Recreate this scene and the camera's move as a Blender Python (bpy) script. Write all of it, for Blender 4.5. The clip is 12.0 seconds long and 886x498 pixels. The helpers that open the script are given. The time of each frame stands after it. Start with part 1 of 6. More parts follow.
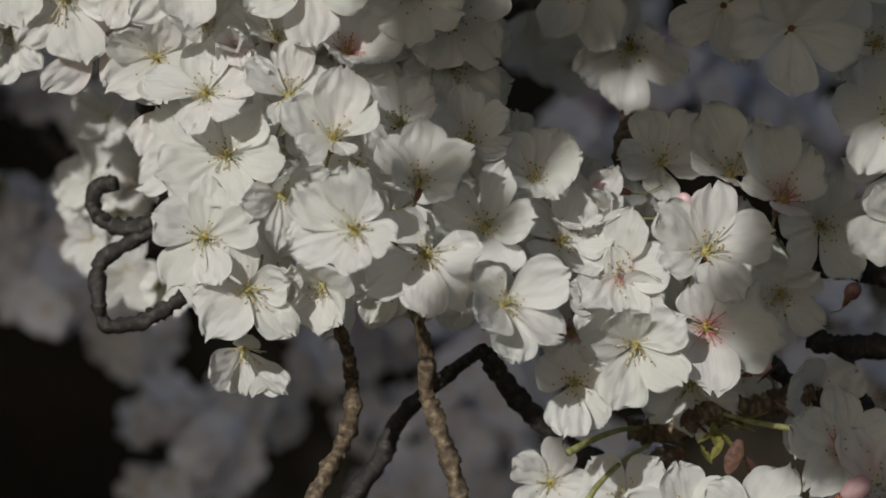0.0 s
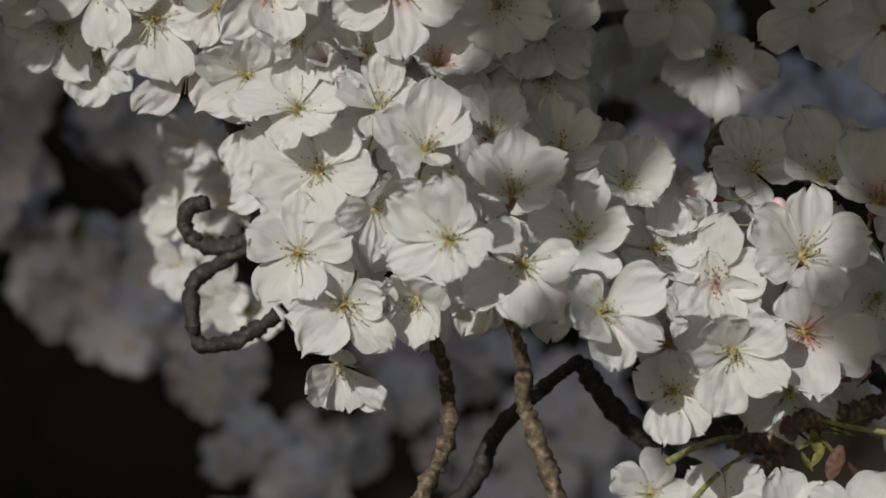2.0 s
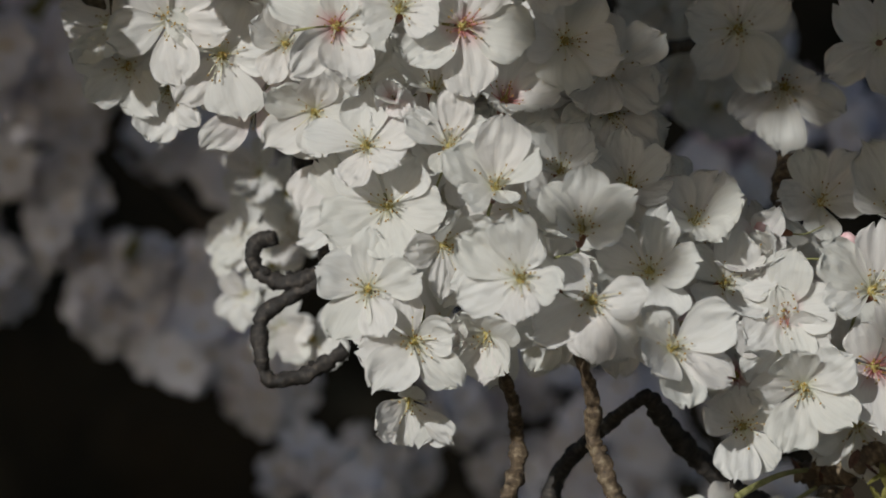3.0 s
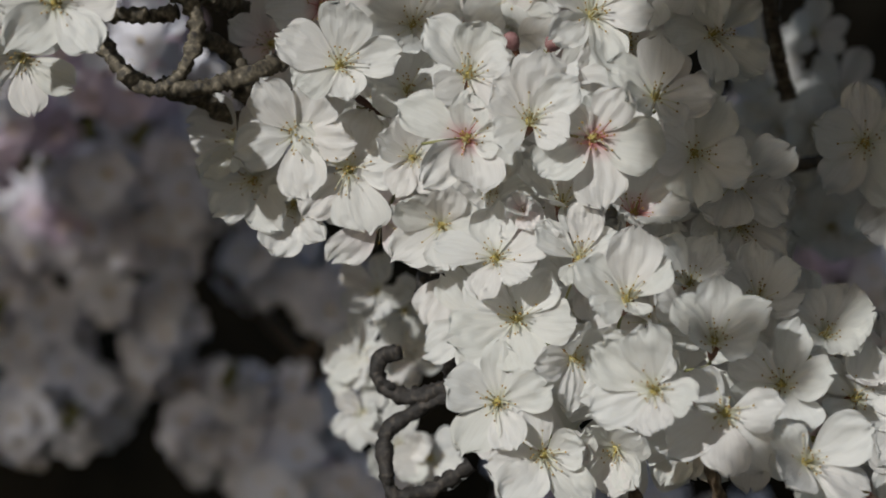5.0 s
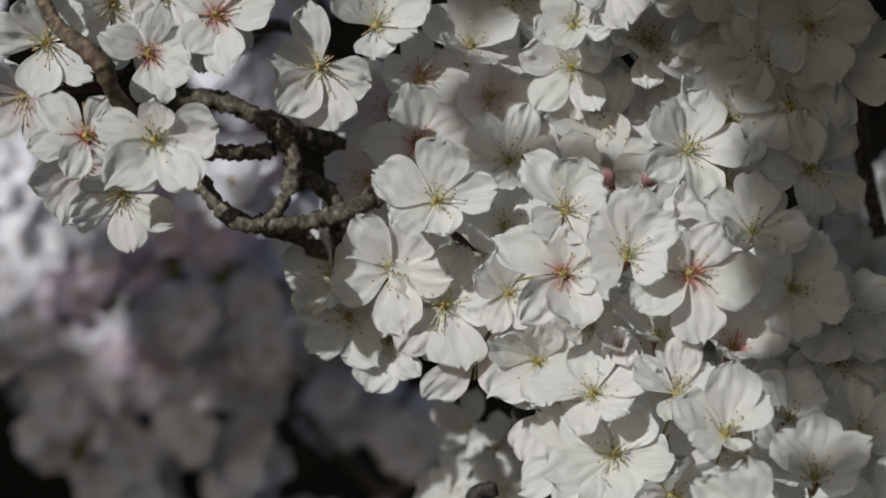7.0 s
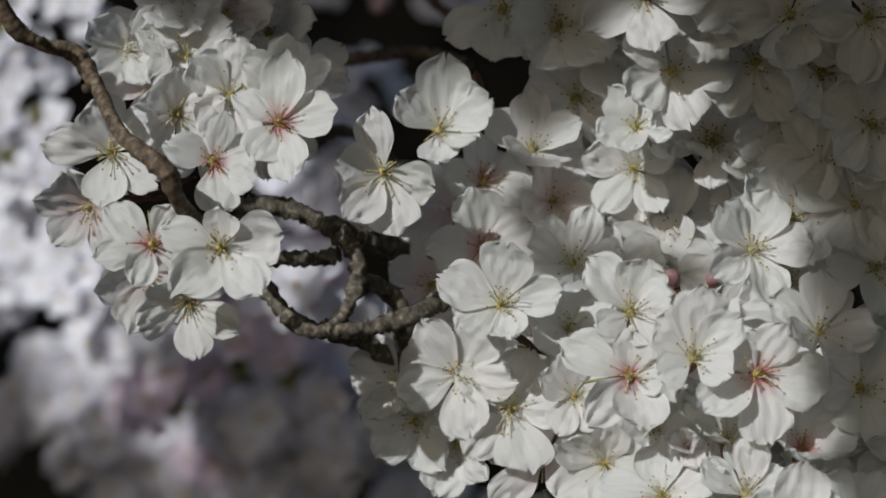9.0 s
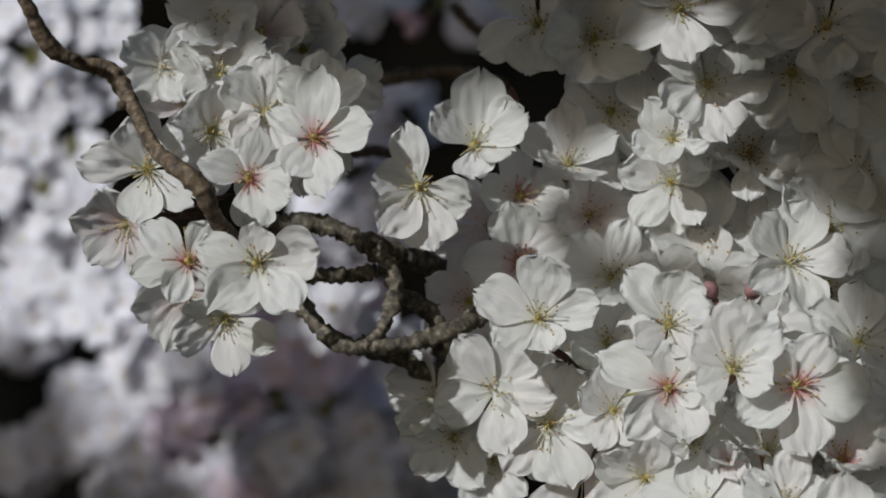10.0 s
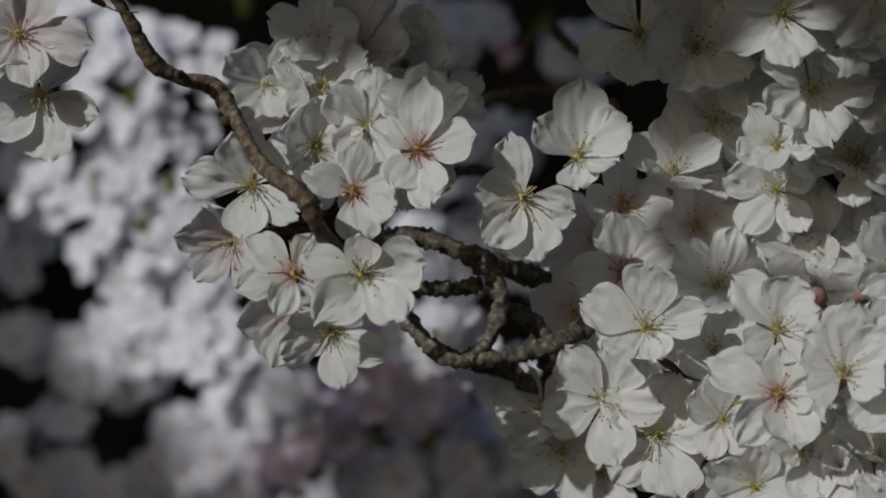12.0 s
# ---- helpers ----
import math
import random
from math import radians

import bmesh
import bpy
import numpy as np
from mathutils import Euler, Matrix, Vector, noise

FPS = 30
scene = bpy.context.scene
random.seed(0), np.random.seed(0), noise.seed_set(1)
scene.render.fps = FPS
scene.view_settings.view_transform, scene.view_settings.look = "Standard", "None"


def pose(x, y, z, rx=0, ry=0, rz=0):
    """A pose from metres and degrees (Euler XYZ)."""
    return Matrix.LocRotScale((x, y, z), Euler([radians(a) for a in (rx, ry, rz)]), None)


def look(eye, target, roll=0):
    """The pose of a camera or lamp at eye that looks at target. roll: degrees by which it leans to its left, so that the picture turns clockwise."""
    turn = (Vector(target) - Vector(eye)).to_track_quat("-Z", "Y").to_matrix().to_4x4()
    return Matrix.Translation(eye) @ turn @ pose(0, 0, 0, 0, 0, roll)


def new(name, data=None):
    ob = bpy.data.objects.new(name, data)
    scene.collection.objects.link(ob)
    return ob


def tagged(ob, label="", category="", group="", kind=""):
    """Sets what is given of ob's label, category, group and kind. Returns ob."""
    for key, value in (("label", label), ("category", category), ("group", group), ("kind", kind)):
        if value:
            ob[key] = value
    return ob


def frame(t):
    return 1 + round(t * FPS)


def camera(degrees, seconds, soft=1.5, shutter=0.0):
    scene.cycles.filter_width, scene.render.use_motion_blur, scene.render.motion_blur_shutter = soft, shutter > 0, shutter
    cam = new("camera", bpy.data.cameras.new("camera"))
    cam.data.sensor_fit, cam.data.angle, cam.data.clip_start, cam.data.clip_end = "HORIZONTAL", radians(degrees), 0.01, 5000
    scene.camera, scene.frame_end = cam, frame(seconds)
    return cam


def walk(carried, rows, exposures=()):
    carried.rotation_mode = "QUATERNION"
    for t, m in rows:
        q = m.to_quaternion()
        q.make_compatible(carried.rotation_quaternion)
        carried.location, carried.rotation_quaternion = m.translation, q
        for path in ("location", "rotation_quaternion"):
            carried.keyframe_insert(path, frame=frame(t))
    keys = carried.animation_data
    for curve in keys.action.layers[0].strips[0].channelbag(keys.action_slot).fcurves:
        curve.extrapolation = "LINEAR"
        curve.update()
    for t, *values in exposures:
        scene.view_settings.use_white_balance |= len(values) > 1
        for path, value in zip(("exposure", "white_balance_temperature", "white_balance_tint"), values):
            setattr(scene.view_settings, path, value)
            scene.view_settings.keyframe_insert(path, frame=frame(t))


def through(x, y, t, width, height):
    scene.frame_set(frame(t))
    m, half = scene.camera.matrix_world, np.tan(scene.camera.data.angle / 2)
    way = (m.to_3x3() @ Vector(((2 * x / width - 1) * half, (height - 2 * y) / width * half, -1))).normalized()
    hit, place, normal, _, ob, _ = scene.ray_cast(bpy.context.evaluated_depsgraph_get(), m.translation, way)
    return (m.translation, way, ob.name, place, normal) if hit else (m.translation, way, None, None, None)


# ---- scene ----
cam = camera(20.0, 12.0, soft=1.8)
PATH = [
    (0, (0.29678, -0.74583, 1.48338), (0.18161, 0.04571, 1.46932), 2.14),
    (0.5, (0.30508, -0.74492, 1.47863), (0.18317, 0.04567, 1.46811), 1.85),
    (1, (0.28815, -0.74600, 1.48528), (0.16948, 0.04503, 1.47134), 1.83),
    (1.5, (0.28970, -0.74598, 1.47384), (0.16175, 0.04371, 1.46868), 1.26),
    (2, (0.28870, -0.74450, 1.47327), (0.15183, 0.04370, 1.47256), 0.80),
    (2.5, (0.28362, -0.74610, 1.48401), (0.14102, 0.04109, 1.48181), 0.76),
    (4.5, (0.27748, -0.74807, 1.47450), (0.10514, 0.03249, 1.50654), 0.32),
    (5, (0.26393, -0.74757, 1.47437), (0.09044, 0.03211, 1.51922), 0.72),
    (5.5, (0.26171, -0.74878, 1.47246), (0.08196, 0.02857, 1.53088), 0.92),
    (6, (0.27484, -0.74812, 1.47237), (0.08321, 0.02555, 1.54107), 1.03),
    (6.5, (0.26083, -0.74848, 1.47555), (0.06909, 0.02431, 1.55320), 0.89),
    (7, (0.25698, -0.74926, 1.47191), (0.06115, 0.02117, 1.56189), 0.81),
    (7.5, (0.26206, -0.74914, 1.47343), (0.05832, 0.01783, 1.57462), 0.94),
    (9.5, (0.25641, -0.74979, 1.47346), (0.03676, 0.00904, 1.59967), 0.03),
    (10, (0.25628, -0.74636, 1.46696), (0.03047, 0.00958, 1.59951), -0.15),
    (10.5, (0.25686, -0.74396, 1.46522), (0.02325, 0.00859, 1.60342), -0.44),
    (11, (0.26066, -0.74331, 1.46563), (0.01898, 0.00642, 1.60524), -0.62),
    (11.5, (0.25672, -0.74160, 1.45420), (0.00973, 0.00571, 1.59747), -0.73),
    (12, (0.25160, -0.74390, 1.45576), (-0.00157, 0.00040, 1.60383), -0.67),
]
EXPOSURES = [(0, 0.0, 6500, 10), (2.5, 0.02, 6430, 10), (7.0, 0.1, 6200, 10), (10.5, 0.09, 6080, 10), (11.3, 0.02, 6100, 10), (12, -0.40, 6130, 10)]
walk(cam, [(t, look(eye, target, roll)) for t, eye, target, roll in PATH], EXPOSURES)
cam.data.dof.use_dof = True
cam.data.dof.focus_distance = 0.775
cam.data.dof.aperture_fstop = 12.0

# ---- light: low sun behind the camera's left shoulder, weak sky ----
SUN_WAY = Vector((0.28, 0.87, -0.36)).normalized()      # the way the sunlight travels
world = bpy.data.worlds.new("sky")
scene.world = world
world.use_nodes = True
wn = world.node_tree.nodes
sky = wn.new("ShaderNodeTexSky")
sky.sky_type = "NISHITA"
sky.sun_disc = False
sky.sun_elevation = math.asin(-SUN_WAY.z)
sky.sun_rotation = math.atan2(-SUN_WAY.x, -SUN_WAY.y)
wn["Background"].inputs["Strength"].default_value = 0.060
world.node_tree.links.new(sky.outputs["Color"], wn["Background"].inputs["Color"])
sun_data = bpy.data.lights.new("sun", "SUN")
sun_data.energy, sun_data.angle, sun_data.color = 3.1, radians(0.53), (1.0, 0.99, 0.95)
sun = new("sun", sun_data)
sun.matrix_world = look(Vector((0.1, 0, 1.5)) - SUN_WAY * 6, Vector((0.1, 0, 1.5)))


# ---- materials ----
def material(name):
    m = bpy.data.materials.new(name)
    m.use_nodes = True
    n, l = m.node_tree.nodes, m.node_tree.links
    return m, n, l, n["Principled BSDF"], n["Material Output"]


def ramp(n, stops):
    r = n.new("ShaderNodeValToRGB")
    while len(r.color_ramp.elements) < len(stops):
        r.color_ramp.elements.new(0.5)
    for e, (p, c) in zip(r.color_ramp.elements, stops):
        e.position, e.color = p, (*c, 1)
    return r


def petal_material(name, blush, depth, body=(0.86, 0.85, 0.82), through=0.42):
    """White petal: blush colour at the claw, faint lengthwise veins, some light let through."""
    m, n, l, bsdf, out = material(name)
    co = n.new("ShaderNodeTexCoord")
    sep = n.new("ShaderNodeSeparateXYZ")
    l.new(co.outputs["UV"], sep.inputs[0])
    tint = ramp(n, [(0.0, blush), (depth, tuple(0.35 * b + 0.65 * c for b, c in zip(blush, body))), (min(0.95, depth * 2.6), body), (1.0, (0.81, 0.81, 0.785))])
    l.new(sep.outputs["Y"], tint.inputs[0])
    stretch = n.new("ShaderNodeMapping")
    stretch.inputs["Scale"].default_value = (30, 2.4, 1)
    l.new(co.outputs["UV"], stretch.inputs[0])
    vein = n.new("ShaderNodeTexNoise")
    vein.inputs["Scale"].default_value, vein.inputs["Detail"].default_value = 1.0, 5
    l.new(stretch.outputs[0], vein.inputs["Vector"])
    mottle = n.new("ShaderNodeTexNoise")
    mottle.inputs["Scale"].default_value, mottle.inputs["Detail"].default_value = 260, 3
    l.new(co.outputs["Object"], mottle.inputs["Vector"])
    info = n.new("ShaderNodeObjectInfo")
    tone = ramp(n, [(0.3, (0.92, 0.91, 0.90)), (0.62, (1, 1, 1))])
    l.new(vein.outputs["Fac"], tone.inputs[0])
    mul = n.new("ShaderNodeMixRGB")
    mul.blend_type, mul.inputs[0].default_value = "MULTIPLY", 0.75
    l.new(tint.outputs[0], mul.inputs[1])
    l.new(tone.outputs[0], mul.inputs[2])
    each = ramp(n, [(0.0, (0.93, 0.93, 0.90)), (0.55, (1, 1, 1)), (1.0, (1.0, 0.97, 0.965))])
    l.new(info.outputs["Random"], each.inputs[0])
    mul2 = n.new("ShaderNodeMixRGB")
    mul2.blend_type, mul2.inputs[0].default_value = "MULTIPLY", 1.0
    l.new(mul.outputs[0], mul2.inputs[1])
    l.new(each.outputs[0], mul2.inputs[2])
    add = n.new("ShaderNodeMath")
    add.operation = "MULTIPLY_ADD"
    add.inputs[1].default_value = 0.35
    l.new(mottle.outputs["Fac"], add.inputs[0])
    l.new(vein.outputs["Fac"], add.inputs[2])
    bump = n.new("ShaderNodeBump")
    bump.inputs["Strength"].default_value, bump.inputs["Distance"].default_value = 0.5, 0.0007
    l.new(add.outputs[0], bump.inputs["Height"])
    l.new(mul2.outputs[0], bsdf.inputs["Base Color"])
    l.new(bump.outputs[0], bsdf.inputs["Normal"])
    bsdf.inputs["Roughness"].default_value = 0.6
    bsdf.inputs["Specular IOR Level"].default_value = 0.25
    tr = n.new("ShaderNodeBsdfTranslucent")
    l.new(mul2.outputs[0], tr.inputs["Color"])
    l.new(bump.outputs[0], tr.inputs["Normal"])
    mix = n.new("ShaderNodeMixShader")
    mix.inputs[0].default_value = through
    l.new(bsdf.outputs[0], mix.inputs[1])
    l.new(tr.outputs[0], mix.inputs[2])
    l.new(mix.outputs[0], out.inputs["Surface"])
    return m


def plain_material(name, dark, light, scale, rough=0.6, relief=0.3, height=0.0004, detail=4, through=0.0):
    """Two-tone noisy surface with fine relief."""
    m, n, l, bsdf, out = material(name)
    co = n.new("ShaderNodeTexCoord")
    a = n.new("ShaderNodeTexNoise")
    a.inputs["Scale"].default_value, a.inputs["Detail"].default_value = scale, detail
    l.new(co.outputs["Object"], a.inputs["Vector"])
    r = ramp(n, [(0.32, dark), (0.68, light)])
    l.new(a.outputs["Fac"], r.inputs[0])
    b = n.new("ShaderNodeTexNoise")
    b.inputs["Scale"].default_value, b.inputs["Detail"].default_value = scale * 5, 3
    l.new(co.outputs["Object"], b.inputs["Vector"])
    bump = n.new("ShaderNodeBump")
    bump.inputs["Strength"].default_value, bump.inputs["Distance"].default_value = relief, height
    l.new(b.outputs["Fac"], bump.inputs["Height"])
    l.new(r.outputs[0], bsdf.inputs["Base Color"])
    l.new(bump.outputs[0], bsdf.inputs["Normal"])
    bsdf.inputs["Roughness"].default_value = rough
    bsdf.inputs["Specular IOR Level"].default_value = 0.3 if rough < 0.85 else 0.0
    if through:
        tr = n.new("ShaderNodeBsdfTranslucent")
        l.new(r.outputs[0], tr.inputs["Color"])
        mix = n.new("ShaderNodeMixShader")
        mix.inputs[0].default_value = through
        l.new(bsdf.outputs[0], mix.inputs[1])
        l.new(tr.outputs[0], mix.inputs[2])
        l.new(mix.outputs[0], out.inputs["Surface"])
    return m


def bark_material(name, dark, mid, light):
    """Cherry bark: bands of lenticels across the twig, grey lichen bloom, rough."""
    m, n, l, bsdf, out = material(name)
    co = n.new("ShaderNodeTexCoord")
    mp = n.new("ShaderNodeMapping")
    mp.inputs["Scale"].default_value = (5, 55, 1)
    l.new(co.outputs["UV"], mp.inputs[0])
    band = n.new("ShaderNodeTexNoise")
    band.inputs["Scale"].default_value, band.inputs["Detail"].default_value = 1.0, 4
    l.new(mp.outputs[0], band.inputs["Vector"])
    blotch = n.new("ShaderNodeTexNoise")
    blotch.inputs["Scale"].default_value, blotch.inputs["Detail"].default_value = 420, 6
    l.new(co.outputs["Object"], blotch.inputs["Vector"])
    mixv = n.new("ShaderNodeMath")
    mixv.operation = "MULTIPLY_ADD"
    mixv.inputs[1].default_value = 0.5
    l.new(band.outputs["Fac"], mixv.inputs[0])
    half = n.new("ShaderNodeMath")
    half.operation = "MULTIPLY"
    half.inputs[1].default_value = 0.5
    l.new(blotch.outputs["Fac"], half.inputs[0])
    l.new(half.outputs[0], mixv.inputs[2])
    r = ramp(n, [(0.36, dark), (0.52, mid), (0.66, light)])
    l.new(mixv.outputs[0], r.inputs[0])
    bump = n.new("ShaderNodeBump")
    bump.inputs["Strength"].default_value, bump.inputs["Distance"].default_value = 0.8, 0.0010
    l.new(mixv.outputs[0], bump.inputs["Height"])
    l.new(r.outputs[0], bsdf.inputs["Base Color"])
    l.new(bump.outputs[0], bsdf.inputs["Normal"])
    bsdf.inputs["Roughness"].default_value = 0.75
    return m


PETAL = [petal_material("petal_white", (0.78, 0.80, 0.62), 0.10),
         petal_material("petal_pink_eye", (0.62, 0.16, 0.20), 0.13),
         petal_material("petal_blush", (0.80, 0.58, 0.58), 0.22, body=(0.82, 0.785, 0.775))]
FILAMENT = plain_material("filament", (0.66, 0.63, 0.42), (0.82, 0.79, 0.66), 600, through=0.3)
FILAMENT_RED = plain_material("filament_red", (0.42, 0.10, 0.10), (0.62, 0.30, 0.24), 600)
ANTHER = plain_material("anther", (0.20, 0.10, 0.025), (0.58, 0.38, 0.07), 240, rough=0.8)
PISTIL = plain_material("pistil", (0.30, 0.24, 0.07), (0.50, 0.42, 0.15), 500)
CALYX = plain_material("calyx", (0.13, 0.045, 0.03), (0.30, 0.14, 0.07), 300)
STALK = plain_material("stalk", (0.16, 0.16, 0.055), (0.33, 0.32, 0.14), 300)
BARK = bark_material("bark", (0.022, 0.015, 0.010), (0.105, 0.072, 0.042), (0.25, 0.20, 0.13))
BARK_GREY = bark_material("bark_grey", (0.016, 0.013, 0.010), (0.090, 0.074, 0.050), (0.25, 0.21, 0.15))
# darker copy of the bark, with the twigs' shade put into its colour
BARK_SHADED = bark_material("bark_shaded", (0.007, 0.006, 0.005), (0.022, 0.018, 0.015), (0.065, 0.053, 0.043))
BUD = plain_material("bud", (0.72, 0.40, 0.42), (0.84, 0.66, 0.66), 180, through=0.2)
BUD_DARK = plain_material("bud_dark", (0.16, 0.07, 0.07), (0.34, 0.20, 0.19), 260)
LEAF = plain_material("young_leaf", (0.13, 0.12, 0.03), (0.32, 0.30, 0.09), 420, through=0.3)
BRACT = plain_material("bract", (0.045, 0.018, 0.013), (0.14, 0.075, 0.05), 500)
FAR_PETAL = plain_material("far_petal", (0.715, 0.695, 0.745), (0.85, 0.84, 0.88), 45, through=0.25)
FAR_PINK = plain_material("far_petal_pink", (0.64, 0.52, 0.63), (0.80, 0.70, 0.78), 30, through=0.25)
FAR_EYE = plain_material("far_eye", (0.40, 0.28, 0.10), (0.62, 0.48, 0.24), 80)
SOIL = plain_material("soil", (0.03, 0.026, 0.02), (0.07, 0.06, 0.04), 3, rough=0.95, height=0.02)
FOLIAGE = plain_material("evergreen_leaf", (0.03, 0.04, 0.018), (0.06, 0.075, 0.03), 6, rough=0.6)
# deep shade of the far gaps is put into this near-black colour
EVERGREEN_SHADE = plain_material("evergreen_shade", (0.006, 0.007, 0.006), (0.026, 0.022, 0.016), 2.5, rough=0.9, height=0.05)


# ---- mesh helpers ----
def part(name, bm, mat, parent, label=""):
    me = bpy.data.meshes.new(name)
    bm.to_mesh(me)
    bm.free()
    for p in me.polygons:
        p.use_smooth = True
    for mm in (mat if isinstance(mat, (list, tuple)) else [mat]):
        me.materials.append(mm)
    ob = new(name, me)
    ob.parent = parent
    return tagged(ob, label)


def mesh_of(name, verts, faces, mat, uvs=None):
    me = bpy.data.meshes.new(name)
    me.from_pydata(verts, [], faces)
    for p in me.polygons:
        p.use_smooth = True
    if uvs is not None:
        layer = me.uv_layers.new(name="UVMap")
        for lp in me.loops:
            layer.data[lp.index].uv = uvs[lp.vertex_index]
    if mat:
        me.materials.append(mat)
    return me


def smooth_path(pts, step):
    """Catmull-Rom through pts of (x, y, z, radius), resampled at about step metres."""
    p = [Vector(q) for q in pts]
    p = [p[0] * 2 - p[1]] + p + [p[-1] * 2 - p[-2]]
    out = []
    for i in range(1, len(p) - 2):
        a, b, c, d = p[i - 1:i + 3]
        k = max(2, int((c - b).length / step))
        for j in range(k):
            s = j / k
            out.append(0.5 * (2 * b + (c - a) * s + (2 * a - 5 * b + 4 * c - d) * s * s + (3 * b - a - 3 * c + d) * s ** 3))
    out.append(p[-2])
    return out


def tube(pts, sides=12, step=0.0012, knots=0.0, seed=0):
    """Tube along pts with ringed, knobbly skin. Returns verts, faces, uvs."""
    path = smooth_path([(*q[:3], q[3]) for q in pts], step)
    verts, faces, uvs = [], [], []
    side = None
    run = 0.0
    for i, q in enumerate(path):
        a, b = path[max(0, i - 1)], path[min(len(path) - 1, i + 1)]
        way = (b - a).to_3d().normalized()
        if side is None:
            side = way.orthogonal().normalized()
        side = (side - way * side.dot(way)).normalized()
        up = way.cross(side)
        if i:
            run += (q - path[i - 1]).to_3d().length
        c = q.to_3d()
        bead = run / (0.0027 if knots > 0.32 else 0.0068) + 2.6 * noise.noise(Vector((run * 110, seed * 5.1, 2)))
        step_up = (bead % 1.0)
        ring = 1 + knots * (1.9 * ((1 - abs(2 * step_up - 1)) ** 0.6 - 0.55) * (0.65 + 0.8 * noise.noise(Vector((math.floor(bead) * 1.7, seed, 9))))) + knots * (0.55 * noise.noise(Vector((run * 420, seed * 7.3, 0))) + 0.9 * max(0, noise.noise(Vector((run * 130, 3 + seed * 3.1, 0)))))
        for k in range(sides):
            ang = 2 * math.pi * k / sides
            d = side * math.cos(ang) + up * math.sin(ang)
            bumpy = 1 + knots * (1.3 * noise.noise(Vector((d.x * 1.3 + seed, d.y * 1.3 + run * 260, d.z * 1.3))) + 0.35 * noise.noise(Vector((d.x * 3 + seed, d.y * 3, d.z * 3 + run * 800))))
            verts.append(c + d * abs(q[3]) * ring * bumpy)
            uvs.append((k / sides, run * 10))
    n = len(path)
    for i in range(n - 1):
        for k in range(sides):
            k2 = (k + 1) % sides
            faces.append((i * sides + k, i * sides + k2, (i + 1) * sides + k2, (i + 1) * sides + k))
    faces.append(tuple(range(sides))[::-1])
    faces.append(tuple((n - 1) * sides + k for k in range(sides)))
    return verts, faces, uvs


def branch(pts, mat=BARK, knots=0.28, seed=0, label="knobbly brown cherry twig", name="branch", sides=14):
    """A twig through pts of x, y, z, radius in millimetres."""
    v, f, u = tube([(x, y, z, r / 1000) for x, y, z, r in pts], sides, 0.0010, knots, seed)
    ob = new(name, mesh_of(name, v, f, mat, u))
    if knots > 0.1:
        r = random.Random(seed + 400)
        for a, b in zip(pts, pts[1:]):
            at, way = Vector(a[:3]).lerp(Vector(b[:3]), r.uniform(0.2, 0.8)), (Vector(b[:3]) - Vector(a[:3])).normalized()
            out = (way.orthogonal() @ Matrix.Rotation(r.uniform(0, 6.28), 3, way)).normalized()
            k = new("bud_scar", SCAR_MESHES[(BARK, BARK_GREY, BARK_SHADED).index(mat)])
            k.parent = ob
            size = a[3] / 1000 * r.uniform(0.45, 0.7)
            k.matrix_local = Matrix.Translation(at + out * a[3] / 1000 * 0.8) @ out.to_track_quat("Z", "Y").to_matrix().to_4x4() @ Matrix.Diagonal((size, size, size * 1.2, 1))
        return tagged(ob, label, "branch", "twigs of the cherry bough")
    return tagged(ob, label, "flower stalk", "flower stalks")


def ellipsoid(rx, ry, rz, seg=12, rings=8, pinch=0.0, noise_amp=0.0):
    verts, faces = [], []
    for i in range(rings + 1):
        th = math.pi * i / rings
        for k in range(seg):
            ph = 2 * math.pi * k / seg
            w = math.sin(th) * (1 - pinch * math.cos(th))
            verts.append(Vector((rx * w * math.cos(ph), ry * w * math.sin(ph), -rz * math.cos(th))) * (1 + noise_amp * noise.noise(Vector((th * 2, math.cos(ph) * 2, math.sin(ph) * 2)))))
    for i in range(rings):
        for k in range(seg):
            k2 = (k + 1) % seg
            faces.append((i * seg + k, i * seg + k2, (i + 1) * seg + k2, (i + 1) * seg + k))
    return verts, faces


kv, kf = ellipsoid(1, 0.8, 0.8, 10, 7, pinch=0.3, noise_amp=0.3)
SCAR_MESHES = [mesh_of("bud_scar", kv, kf, m) for m in (BARK, BARK_GREY, BARK_SHADED)]


# ---- ground, dark far sheet ----
def sheet(name, size, z, mat, label):
    n = 24
    verts = [(size * (i / n - 0.5) * 2, size * (j / n - 0.5) * 2, z + 0.04 * noise.noise(Vector((i, j, 0)))) for j in range(n + 1) for i in range(n + 1)]
    faces = [(j * (n + 1) + i, j * (n + 1) + i + 1, (j + 1) * (n + 1) + i + 1, (j + 1) * (n + 1) + i) for j in range(n) for i in range(n)]
    return tagged(new(name, mesh_of(name, verts, faces, mat)), label, "ground", kind="structure")


sheet("ground", 400, 0, SOIL, "bare dark soil under the cherry trees")


